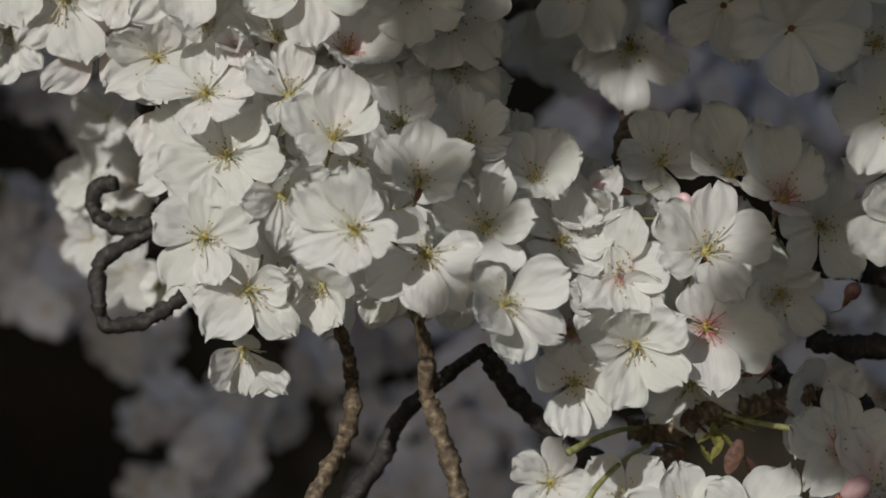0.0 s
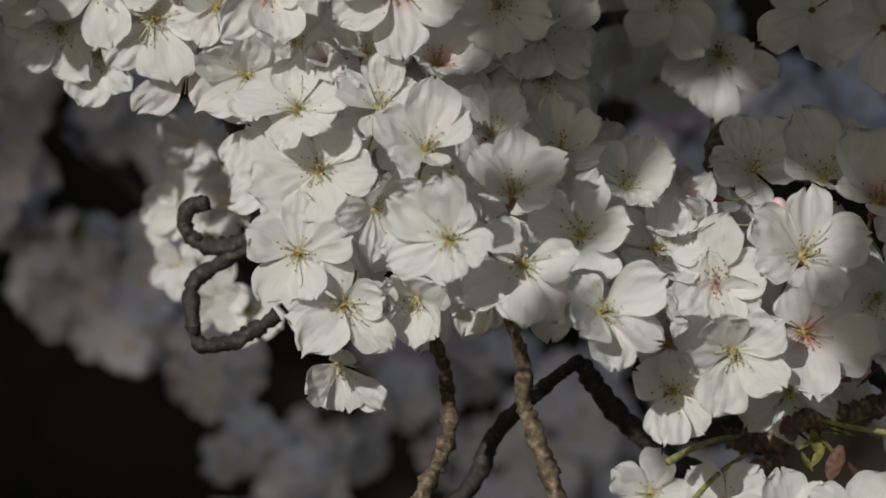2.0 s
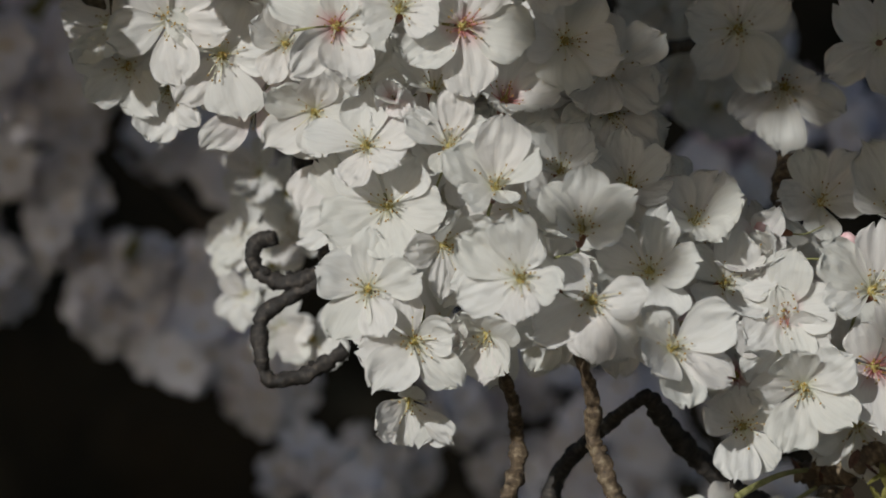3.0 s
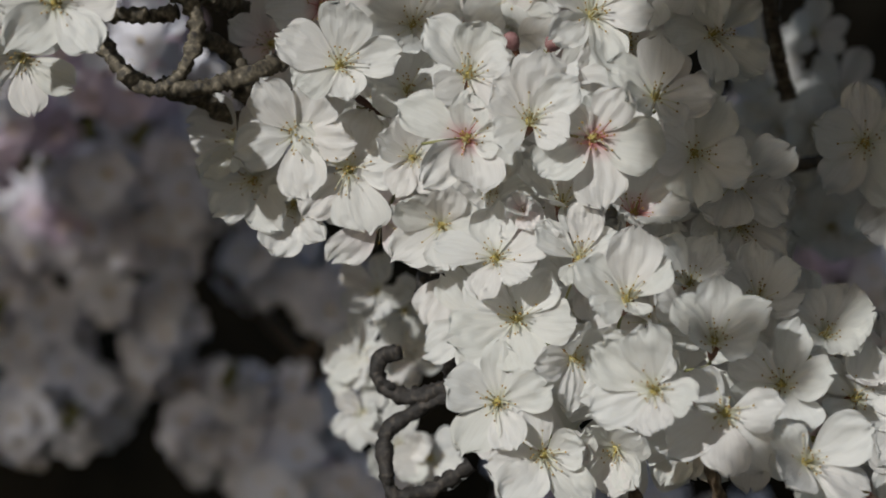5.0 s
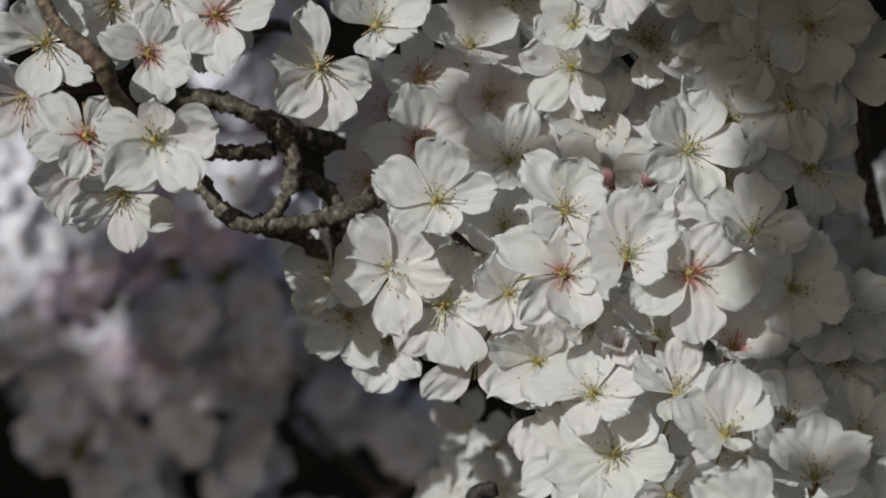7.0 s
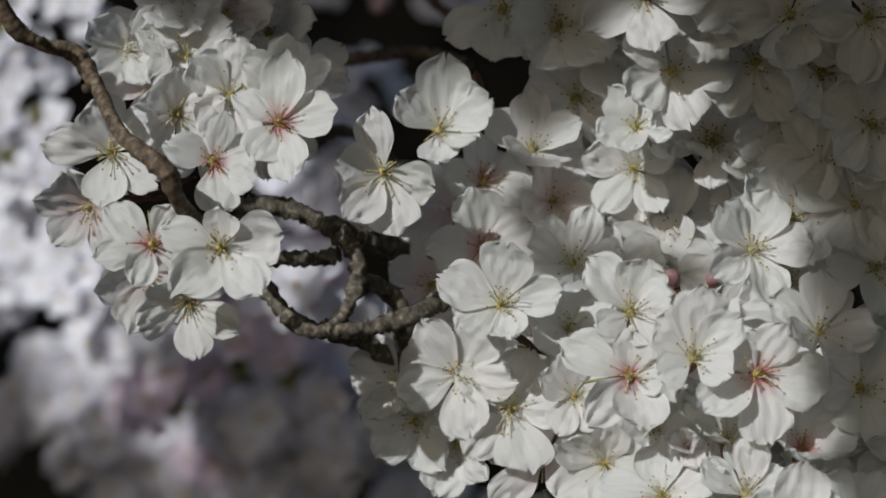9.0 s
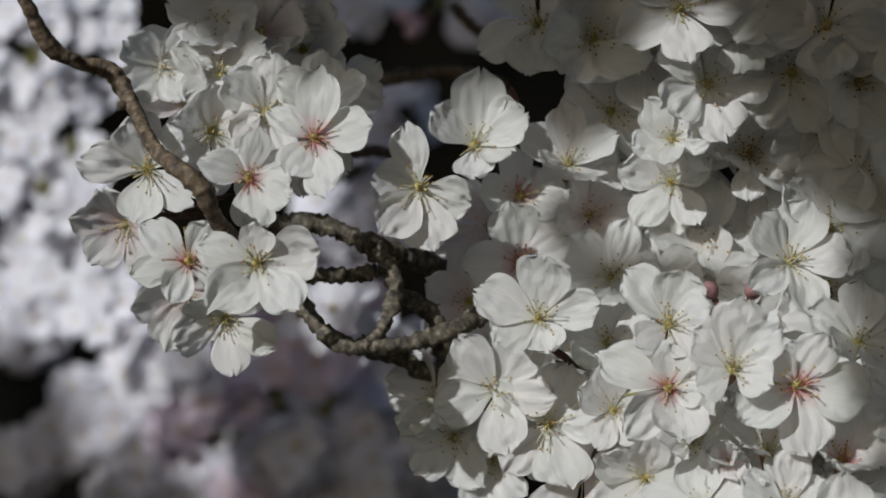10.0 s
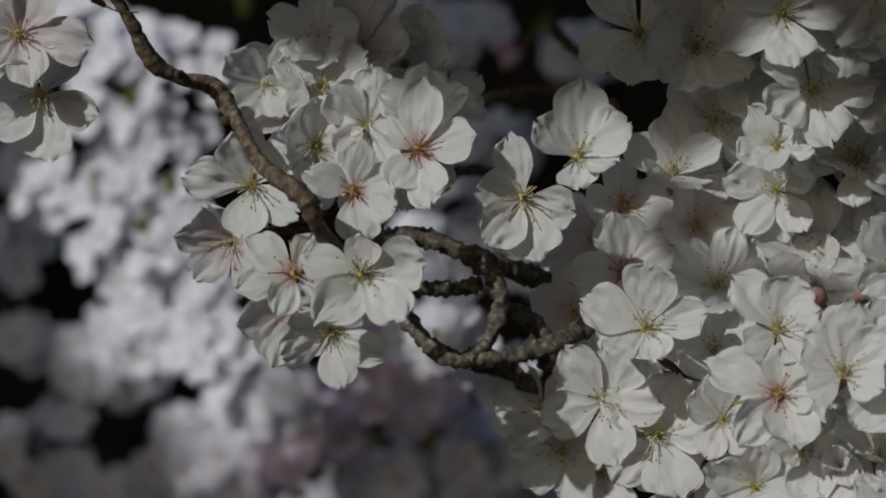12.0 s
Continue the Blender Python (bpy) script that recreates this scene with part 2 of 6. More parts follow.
def dark_backdrop():
    """Sheet that closes the distance behind the blossom, coloured near-black for the deep shade of far evergreens."""
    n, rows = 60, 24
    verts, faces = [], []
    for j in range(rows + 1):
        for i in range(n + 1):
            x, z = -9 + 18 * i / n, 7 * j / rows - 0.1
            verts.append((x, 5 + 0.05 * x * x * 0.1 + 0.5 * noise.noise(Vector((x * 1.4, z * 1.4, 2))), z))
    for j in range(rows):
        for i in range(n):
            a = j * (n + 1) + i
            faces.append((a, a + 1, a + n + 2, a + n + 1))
    return tagged(new("backdrop", mesh_of("backdrop", verts, faces, EVERGREEN_SHADE)), "dark sheet behind the cherry, coloured for the shade of far evergreens", "backdrop", kind="structure")


dark_backdrop()


def shade_tree(x, y, rx, rz, z, leaves, seed):
    """Tall dark tree added unseen behind the camera to shade the backdrop: tapered trunk, limbs, and a crown of many
    leaves about (x, y, z).
    """
    r = random.Random(seed)
    top = tagged(new("shade_tree"), "tall dark tree added out of view to shade the backdrop", "tree")
    v, f, u = tube([(x, y, -0.1, 0.22), (x + 0.1, y, z * 0.4, 0.17), (x - 0.1, y + 0.1, z, 0.10), (x, y, z + rz * 0.7, 0.03)], 12, 0.25, 0.1, seed)
    trunk = new("trunk", mesh_of("trunk", v, f, BARK_SHADED, u))
    trunk.parent = top
    for i in range(9):
        a, h = 2.4 * i, z + rz * (-0.6 + 0.14 * i)
        v, f, u = tube([(x, y, h - 0.4, 0.07), (x + 0.5 * rx * math.cos(a), y + 0.5 * math.sin(a), h, 0.05), (x + 0.85 * rx * math.cos(a), y + 1.2 * math.sin(a), h + 0.2, 0.015)], 8, 0.2, 0.1, seed + i)
        limb = new("limb", mesh_of("limb", v, f, BARK_SHADED, u))
        limb.parent = top
    verts, faces = [], []
    while len(faces) < 2 * leaves:
        d = Vector((r.uniform(-1, 1), r.uniform(-1, 1), r.uniform(-1, 1)))
        if d.length > 0.85 + 0.3 * noise.noise(d * 2.5 + Vector((seed, 0, 0))):
            continue
        c = Vector((x + d.x * rx, y + d.y * 1.4, z + d.z * rz))
        way = Vector((r.gauss(0, 1), r.gauss(0, 1), r.gauss(0, 1))).normalized()
        side = way.orthogonal().normalized() * r.uniform(0.04, 0.06)
        way *= r.uniform(0.10, 0.16)
        b = len(verts)
        verts.extend((c - way, c + side, c + way, c - side, c + way.cross(side) * 1.5))
        faces.extend(((b, b + 1, b + 4, b + 3), (b + 4, b + 1, b + 2, b + 3)))
    crown = new("crown", mesh_of("crown", verts, faces, FOLIAGE))
    crown.parent = top


# out of view, placed where it keeps the sun off the backdrop
shade_tree(-4.6, -5.0, 2.3, 1.9, 6.5, 5000, 3)


# ---- blossom ----
def petal_mesh(seed, mat, length=1.0):
    """One petal, claw at the origin, running along +y: broad, notched at the tip, cupped and ruffled."""
    r = random.Random(seed)
    nu, nv = 18, 18
    wide, broad = r.uniform(0.31, 0.43), r.uniform(0.56, 0.70)
    pleat, pleats, jag = r.uniform(0.004, 0.016), r.uniform(6, 11), r.uniform(0.03, 0.09)
    curl, cup = r.uniform(-0.30, 0.22), r.uniform(-0.05, 0.42)
    ruffle, twist = r.uniform(0.03, 0.085), r.uniform(-0.22, 0.22)
    notch, cleft = (r.uniform(0.06, 0.16), r.uniform(2.6, 5.0)) if r.random() < 0.7 else (r.uniform(-0.015, 0.02), 2.0)
    fold, slant = r.uniform(-0.02, 0.12), r.uniform(-0.07, 0.07)
    roll = r.choice((0, 0, 0, r.uniform(0.15, 0.4), r.uniform(-0.35, -0.15)))
    verts, uvs, faces = [], [], []
    for j in range(nv + 1):
        s = j / nv
        w = wide * (0.10 + 0.90 * math.sin(min(1.0, s / broad) * math.pi / 2) ** 1.3)
        if s > broad:
            w *= math.sqrt(max(0.0, 1 - ((s - broad) / (1.004 - broad)) ** 3.0)) * 0.84 + 0.16
        for i in range(nu + 1):
            u = 2 * i / nu - 1
            edge = s ** 3
            frill = ruffle * edge * noise.noise(Vector((u * 3.1, s * 2.2, seed * 1.7)))
            tooth = jag * s ** 6 * (noise.noise(Vector((u * 5.5, seed * 3.7, 0))) + 0.5 * noise.noise(Vector((u * 13, seed * 2.1, 4))))
            y = tooth + s * (1 - 0.09 * u * u * edge + slant * u * edge) - notch * edge * s * max(0, 1 - abs(u) * cleft) + 0.6 * frill
            side = 1 + 0.10 * s * noise.noise(Vector((s * 3.4, math.copysign(3, u), seed * 0.61)))
            x = u * w * side + twist * s * s * 0.4 + 0.02 * s * noise.noise(Vector((s * 4, seed, 1)))
            z = cup * (u * u) * w * 0.9 + curl * s * s + 0.14 * s * (1 - s) - fold * (1 - abs(u)) * w * (1 - s)
            z += roll * w * max(0.0, u - 0.35) ** 2 * math.sin(math.pi * s)
            z += ruffle * 1.6 * s * noise.noise(Vector((u * 2.0 + seed, s * 2.2, seed * 0.9))) + ruffle * 0.5 * s * noise.noise(Vector((u * 6, s * 3, seed)))
            z += pleat * math.sin(min(1, s * 1.15) * math.pi) * math.sin(u * pleats + 1.8 * noise.noise(Vector((s * 2, seed, 7)))) + 0.06 * s * noise.noise(Vector((u * 4.2, s * 5.0, seed * 0.37))) + 0.03 * s * noise.noise(Vector((u * 10, s * 9, seed * 0.53)))
            verts.append((x * length, y * length, z * length))
            uvs.append((u * 0.5 + 0.5, s))
    for j in range(nv):
        for i in range(nu):
            a = j * (nu + 1) + i
            faces.append((a, a + 1, a + nu + 2, a + nu + 1))
    return mesh_of("petal", verts, faces, mat, uvs)


PETALS = [[petal_mesh(100 * k + i, m) for i in range(28)] for k, m in enumerate(PETAL)]


def stamen_mesh(seed, thread):
    """A curved filament with a two-lobed anther at its tip, one unit long."""
    r = random.Random(seed)
    bend = r.uniform(-0.25, 0.30)
    pts = [(0, 0, 0, 0.022), (bend * 0.2, 0.1 * bend, 0.5, 0.017), (bend * 0.7, 0.2 * bend, 1.0, 0.013)]
    v, f, u = tube(pts, 5, 0.2)
    top = Vector(pts[-1][:3])
    bead, bf = ellipsoid(0.036, 0.030, 0.044, 8, 5, noise_amp=0.25)
    base = len(v)
    me = mesh_of("stamen", list(v) + [p + top for p in bead], list(f) + [tuple(q + base for q in face) for face in bf], thread)
    me.materials.append(ANTHER)
    for p in list(me.polygons)[len(f):]:
        p.material_index = 1
    return me


STAMENS = [[stamen_mesh(i, t) for i in range(6)] for t in (FILAMENT, FILAMENT_RED)]


def lathe(profile, seg=12):
    verts, faces = [], []
    for rad, z in profile:
        for k in range(seg):
            a = 2 * math.pi * k / seg
            verts.append((rad * math.cos(a), rad * math.sin(a), z))
    for i in range(len(profile) - 1):
        for k in range(seg):
            k2 = (k + 1) % seg
            faces.append((i * seg + k, i * seg + k2, (i + 1) * seg + k2, (i + 1) * seg + k))
    return verts, faces


cv, cf = lathe([(0.001, -0.48), (0.055, -0.46), (0.085, -0.30), (0.10, -0.15), (0.13, -0.04), (0.06, 0.0), (0.001, 0.02)])
CALYX_MESH = mesh_of("calyx", cv, cf, CALYX)
sv, sf, su = tube([(0, 0, -0.46, 0.03), (0.05, 0.1, -0.9, 0.026), (0.0, 0.5, -1.5, 0.026)], 6, 0.1)
STALK_MESH = mesh_of("stalk", sv, sf, STALK)
pv, pf = lathe([(0.10, 0.02), (0.085, 0.05), (0.05, 0.075), (0.02, 0.12), (0.013, 0.30), (0.022, 0.31), (0.001, 0.325)], 8)
PISTIL_MESH = mesh_of("pistil", pv, pf, PISTIL)
BLOSSOM_LABELS = ["white cherry blossom with yellow stamens, fully open", "white cherry blossom with a crimson eye and golden stamens", "pale blush cherry blossom on a crowded twig"]
count = [0]


def blossom(x, y, z, nx, ny, nz, size, turn=0.0, lift=22.0, tone=0, stamens=24, stalk=True, flare=1.0, label="", petals=()):
    """A five-petalled blossom whose face looks along (nx, ny, nz); size: petal length in mm; turn: degrees clockwise of one petal from upright;
    petals: turn and relative length of each petal, where they are uneven; lift: degrees by which the petals rise from flat; tone: 0 white, 1 crimson eye, 2 blush."""
    count[0] += 1
    r = random.Random(count[0] * 13 + 5)
    face = Vector((nx, ny, nz)).normalized()
    up = Vector((0, 0, 1))
    up = (up - face * up.dot(face)).normalized()
    right = up.cross(face)
    m = Matrix((right, up, face)).transposed().to_4x4()
    m.translation = (x, y, z)
    top = new("blossom")
    tagged(top, label or BLOSSOM_LABELS[tone], "blossom", "blossoms on the bough")
    top.matrix_world = m
    s = size / 1000
    order = r.choice(([0, 2, 4, 1, 3], [3, 0, 2, 4, 1], [1, 4, 0, 3, 2], [4, 1, 3, 0, 2]))
    for i in range(5):
        ob = new("petal", r.choice(PETALS[tone]))
        spread, long = petals[i] if petals else (turn + 72 * i + r.uniform(-9, 9), r.uniform(0.94, 1.06))
        a = -radians(spread)
        ob.parent = top
        rise = radians(lift + r.uniform(-13, 13))
        k = s * long
        ob.matrix_local = Matrix.Rotation(a, 4, "Z") @ Matrix.Translation((0, 0.05 * s, 0.012 * s * order[i])) @ Matrix.Rotation(rise, 4, "X") @ Matrix.Rotation(radians(r.uniform(-16, 16)), 4, "Y") @ Matrix.Diagonal((s * long ** 0.6 * r.uniform(0.92, 1.12), k, k * flare * r.choice((1, 1, 0.7)), 1))
    red = 1 if tone == 1 else 0
    for i in range(stamens):
        ob = new("stamen", r.choice(STAMENS[1 if red and r.random() < 0.6 else 0]))
        ob.parent = top
        a, lean = 2.4 * i + r.uniform(-0.3, 0.3), radians(4 + 52 * (i + 0.5) / stamens + r.uniform(-8, 8))
        k = s * (r.uniform(0.20, 0.36) if r.random() < 0.6 else r.uniform(0.34, 0.50))
        ob.matrix_local = Matrix.Rotation(a, 4, "Z") @ Matrix.Translation((0.04 * s, 0, 0)) @ Matrix.Rotation(lean, 4, "Y") @ Matrix.Rotation(r.uniform(0, 6), 4, "Z") @ Matrix.Diagonal((s * 0.5, s * 0.5, k, 1))
    calyx = new("calyx", CALYX_MESH)
    calyx.parent = top
    calyx.matrix_local = Matrix.Translation((0, 0, 0 if stamens else -0.08 * s)) @ Matrix.Diagonal((s, s, s, 1))
    if stamens:
        ob = new("pistil", PISTIL_MESH)
        ob.parent = top
        ob.matrix_local = Matrix.Diagonal((s, s, s, 1))
    if stalk:
        ob = new("stalk", STALK_MESH)
        ob.parent = calyx
        ob.matrix_local = Matrix.Rotation(r.uniform(0, 6.28), 4, "Z")
    return top


def bud(x, y, z, dx, dy, dz, size, mat=BUD, label="closed pink cherry bud with a dark calyx"):
    """A closed bud pointing along (dx, dy, dz); size: its length in mm."""
    top = new("flower_bud")
    tagged(top, label, "bud", "buds on the bough")
    s = size / 1000
    top.matrix_world = Matrix.Translation((x, y, z)) @ Vector((dx, dy, dz)).to_track_quat("Z", "Y").to_matrix().to_4x4()
    v, f = ellipsoid(0.36, 0.33, 0.5, 14, 10, pinch=0.22, noise_amp=0.10)
    ob = new("bud_petals", mesh_of("bud_petals", [(p + Vector((0, 0, 0.5))) * s for p in v], f, mat))
    ob.parent = top
    ob = new("calyx", CALYX_MESH)
    ob.parent = top
    ob.matrix_local = Matrix.Diagonal((1.3 * s, 1.3 * s, s, 1))
    ob = new("stalk", STALK_MESH)
    ob.parent = top
    ob.matrix_local = Matrix.Diagonal((s, s, s, 1))
    return top


def leaflet(x, y, z, dx, dy, dz, size, mat=LEAF, label="small yellow-green unfolding cherry leaf", name="leaf"):
    """A small folded leaf along (dx, dy, dz); size: mm."""
    s = size / 1000
    verts, faces, uvs = [], [], []
    nu, nv = 6, 10
    for j in range(nv + 1):
        t = j / nv
        w = 0.26 * math.sin(math.pi * min(1, t * 0.94 + 0.06)) ** 0.8
        for i in range(nu + 1):
            u = 2 * i / nu - 1
            verts.append((u * w * s, (0.25 * abs(u) * w + 0.2 * t * t + 0.03 * noise.noise(Vector((u * 4, t * 6, size)))) * s, t * s))
    for j in range(nv):
        for i in range(nu):
            a = j * (nu + 1) + i
            faces.append((a, a + 1, a + nu + 2, a + nu + 1))
    ob = new(name, mesh_of(name, verts, faces, mat))
    ob.matrix_world = Matrix.Translation((x, y, z)) @ Vector((dx, dy, dz)).to_track_quat("Z", "Y").to_matrix().to_4x4()
    return tagged(ob, label, name, "young leaves on the bough")


# ---- far blossom: simple five-petalled flowers, one cluster a thing ----
def far_flower(verts, faces, mats, c, face, s, r, wide=1.0):
    up = face.orthogonal().normalized()
    side = up.cross(face)
    spin = r.uniform(0, 6.28)
    for i in range(5):
        a = spin + i * 1.2566
        d = side * math.cos(a) + up * math.sin(a)
        e = face.cross(d)
        lift = r.uniform(0.1, 0.5)
        base = len(verts)
        for t, w, h in ((0.05, 0.05, 0.0), (0.45, 0.36, 0.25), (0.75, 0.46, 0.6), (0.97, 0.26, 0.9)):
            h, w = h * lift, w * wide
            verts.extend((c + (d * t - e * w + face * (h + 0.10 * w)) * s, c + (d * (t * 1.03) + face * (h - 0.05)) * s, c + (d * t + e * w + face * (h + 0.10 * w)) * s))
        for k in range(3):
            b = base + 3 * k
            faces.append((b, b + 1, b + 4, b + 3))
            faces.append((b + 1, b + 2, b + 5, b + 4))
            mats += [0, 0]
    base = len(verts)
    for k in range(6):
        a = k * 1.0472
        verts.append(c + (side * math.cos(a) * 0.16 + up * math.sin(a) * 0.16 + face * 0.12) * s)
    verts.append(c + face * 0.3 * s)
    for k in range(6):
        faces.append((base + k, base + (k + 1) % 6, base + 6))
        mats.append(1)


FAR_SUNNY = ([], [], [])
FAR = {False: ([], [], []), True: ([], [], [])}


def far_cluster(x, y, z, rx, rz, n, seed, pink=False, size=18.0, depth=1.0, toward=(0.25, -0.9, -0.1)):
    """A bunch of n simple blossoms filling an ellipsoid of rx by rz metres."""
    r = random.Random(seed)
    verts, faces, mats = FAR[pink]
    for i in range(int(n * 1.15)):
        d = Vector((r.gauss(0, 1), r.gauss(0, 1), r.gauss(0, 1))).normalized() * r.uniform(0.35, 1) ** 0.5
        c = Vector((x + d.x * rx, y + d.y * max(rx, rz) * depth, z + d.z * rz))
        face = (d * 1.1 + Vector(toward) + Vector((r.gauss(0, 0.35), 0, r.gauss(0, 0.35)))).normalized()
        far_flower(verts, faces, mats, c, face, size / 1000 * r.uniform(0.85, 1.1), r, 0.92)


def stuff_mesh(name, data, mat, label):
    verts, faces, mats = data
    me = mesh_of(name, verts, faces, mat)
    me.materials.append(FAR_EYE)
    me.polygons.foreach_set("material_index", mats)
    return tagged(new(name, me), label, "blossom", kind="stuff")


def near_bunch(x, y, z, rx, rz, n, seed, size=14.0):
    """n sunlit blossoms over the near face of a bunch of rx by rz metres."""
    r = random.Random(seed)
    for i in range(n):
        a, q = 2.4 * i + r.uniform(-0.3, 0.3), math.sqrt((i + 0.5) / n)
        d = Vector((math.cos(a) * q, -0.6 * math.sqrt(1 - q * q) + r.uniform(-0.9, 0.9), math.sin(a) * q))
        face = (Vector((d.x * 0.5, -0.5, d.z * 0.5)) + Vector((r.uniform(-0.35, 0.25), -0.7, r.uniform(-0.25, 0.40)))).normalized()
        far_flower(*FAR_SUNNY, Vector((x + d.x * rx, y + d.y * rx, z + d.z * rz)), face, size / 1000 * r.uniform(0.85, 1.08), r, 0.9)


# the unseen shading bough in the plane y = -1, shaped to the wanted sun and shade: its lower edge, gaps in it and
# sprigs that hang from it (x, z, half width, half height)
LOW_EDGE = ((-1.9, 2.0), (-0.55, 2.0), (-0.48, 2.085), (-0.36, 2.076), (-0.30, 2.072), (-0.285, 2.080), (-0.265, 2.068), (-0.24, 2.064), (-0.225, 2.078), (-0.198, 2.078), (-0.19, 2.042),
            (-0.17, 2.030), (-0.158, 1.99), (-0.150, 1.933), (-0.13, 1.917), (-0.115, 1.926), (-0.095, 1.935), (-0.06, 1.928), (-0.05, 1.905), (-0.03, 1.83), (0.2, 1.76), (0.6, 1.7))
SUN_GAPS = ((-0.205, 2.068, 0.018, 0.018), (-0.24, 2.16, 0.018, 0.018), (-0.552, 2.188, 0.015, 0.014), (-0.143, 1.975, 0.010, 0.008), (-0.114, 1.972, 0.016, 0.013), (-0.013, 1.915, 0.016, 0.026), (-0.061, 1.915, 0.012, 0.010), (-0.168, 2.024, 0.007, 0.006))
SHADE_SPRIGS = ((-0.312, 2.056, 0.006, 0.008), (-0.235, 2.014, 0.028, 0.005), (-0.126, 1.896, 0.013, 0.005), (-0.118, 1.856, 0.004, 0.012), (-0.024, 1.842, 0.014, 0.012), (-0.262, 2.036, 0.008, 0.007))


def shade_canopy():
    """Dense overhanging blossom added unseen behind and above the camera, to shade the bough's upper side and the trees
    behind.
    """
    r = random.Random(77)
    data = ([], [], [])
    xs, zs = zip(*LOW_EDGE)

    def inside(x, z, blobs, more=0.0):
        return any(((x - a) / (w + more)) ** 2 + ((z - b) / (h + more)) ** 2 < 1 for a, b, w, h in blobs)

    def leafy(x, z, more):
        low = float(np.interp(x, xs, zs)) + 0.004 * noise.noise(Vector((x * 60, 3.3, 0)))
        wide = inside(x, z, ((-1.15, 2.64, 0.170, 0.24), (-1.04, 2.455, 0.075, 0.075))) and z > 2.350 - 0.75 * (x + 1.0)
        dapple = -0.5 < x < -0.27 and low + 0.03 < z < 2.3 and noise.noise(Vector((x * 19, z * 19, 5.5))) > 0.36
        return z > low + more and not wide and not dapple and not inside(x, z, SUN_GAPS, more)

    def spray(x, z, size, back=0.0):
        far_flower(*data, Vector((x, -1.0, z)) + SUN_WAY * (r.gauss(0, 0.14) - back), Vector((r.gauss(0, 0.5), -1, r.gauss(0, 0.5))).normalized(), size, r)

    n = 0
    while n < 10500:
        x, z = r.uniform(-1.75, 0.55), r.uniform(1.75, 3.15)
        if leafy(x, z, 0.020):
            n += 1
            if x > -0.6:
                spray(x, z, 0.025)
            elif r.random() < float(np.interp(z, (2.25, 2.5), (0.92, 0.58))):
                spray(x, z, 0.025, 2.5)
    while n < 15500:
        x, z = r.uniform(-0.5, 0.1), r.uniform(1.80, 2.17)
        if leafy(x, z, 0.002):
            spray(x, z, 0.010)
            n += 1
    while n < 15900:
        x, z = r.uniform(-0.33, 0.0), r.uniform(1.82, 2.07)
        if inside(x, z, SHADE_SPRIGS):
            spray(x, z, 0.006)
            n += 1
    # added blossom over the right side, out of view, to dim the sky light
    while n < 16900:
        n += 1
        far_flower(*data, Vector((r.uniform(0.0, 0.40), r.uniform(-0.36, 0.15), r.uniform(1.84, 2.05))), Vector((r.gauss(0, 0.5), r.gauss(0, 0.5) - 0.4, r.gauss(0, 0.6))).normalized(), 0.022, r)
    while n < 18200:
        x, y, z = r.uniform(0.06, 0.62), r.uniform(-0.32, 0.22), r.uniform(1.66, 2.0)
        if z < float(np.interp(x, (0.26, 0.38), (1.80, 1.68))):
            continue
        n += 1
        far_flower(*data, Vector((x, y, z)), Vector((r.gauss(0, 0.5), r.gauss(0, 0.5) - 0.4, r.gauss(0, 0.6))).normalized(), 0.020, r)
    stuff_mesh("shading_blossom", data, FAR_PETAL, "dense white cherry blossom added out of view to cast shade")


shade_canopy()
# limbs added out of view to carry the shading blossom
branch([(-2.2, -1.1, 2.75, 40), (-1.5, -1.05, 2.9, 34), (-0.8, -1.0, 2.75, 28), (-0.2, -1.0, 2.45, 20), (0.3, -1.0, 2.15, 12)], BARK_SHADED, 0.15, 50, "thick dark limb added unseen to the shading blossom")
branch([(-3.6, -3.5, 3.50, 45), (-2.9, -3.3, 3.36, 38), (-2.1, -3.3, 3.15, 30), (-1.3, -3.2, 2.98, 18)], BARK_SHADED, 0.15, 51, "thick dark limb added unseen to the shading blossom further back")

# twigs of the bough
branch([(-0.0749, -0.0884, 1.6714, 1.74), (-0.0724, -0.0810, 1.6643, 1.84), (-0.0696, -0.0716, 1.6540, 2.65), (-0.0629, -0.0637, 1.6500, 2.05), (-0.0553, -0.0574, 1.6481, 2.92), (-0.0460, -0.0592, 1.6344, 2.23), (-0.0353, -0.0682, 1.6202, 2.27), (-0.0217, -0.0690, 1.6090, 3.17), (-0.0200, -0.0599, 1.6008, 2.46), (-0.0238, -0.0328, 1.5980, 2.63), (-0.0262, -0.0079, 1.5988, 2.82)], BARK, 0.15, 0, 'long brown twig with raised buds and ringed bark')
branch([(-0.0316, -0.0010, 1.6071, 2.91), (-0.0133, 0.0071, 1.6102, 2.84), (0.0022, 0.0124, 1.6040, 2.75), (0.0108, 0.0106, 1.5973, 2.66), (0.0145, 0.0095, 1.5896, 2.56), (0.0129, 0.0074, 1.5785, 2.47), (0.0053, 0.0085, 1.5696, 2.40), (-0.0049, 0.0078, 1.5713, 2.33), (-0.0148, 0.0125, 1.5797, 2.27), (-0.0239, 0.0229, 1.5899, 2.23)], BARK_GREY, 0.4, 2, 'looped grey-brown spur with ringed bark')
branch([(0.0053, 0.0085, 1.5696, 2.52), (0.0141, 0.0106, 1.5689, 2.56), (0.0237, 0.0160, 1.5722, 2.62), (0.0304, 0.0190, 1.5747, 2.67), (0.0388, 0.0294, 1.5811, 2.74)], BARK_GREY, 0.36, 3, 'knobbly brown cherry twig')
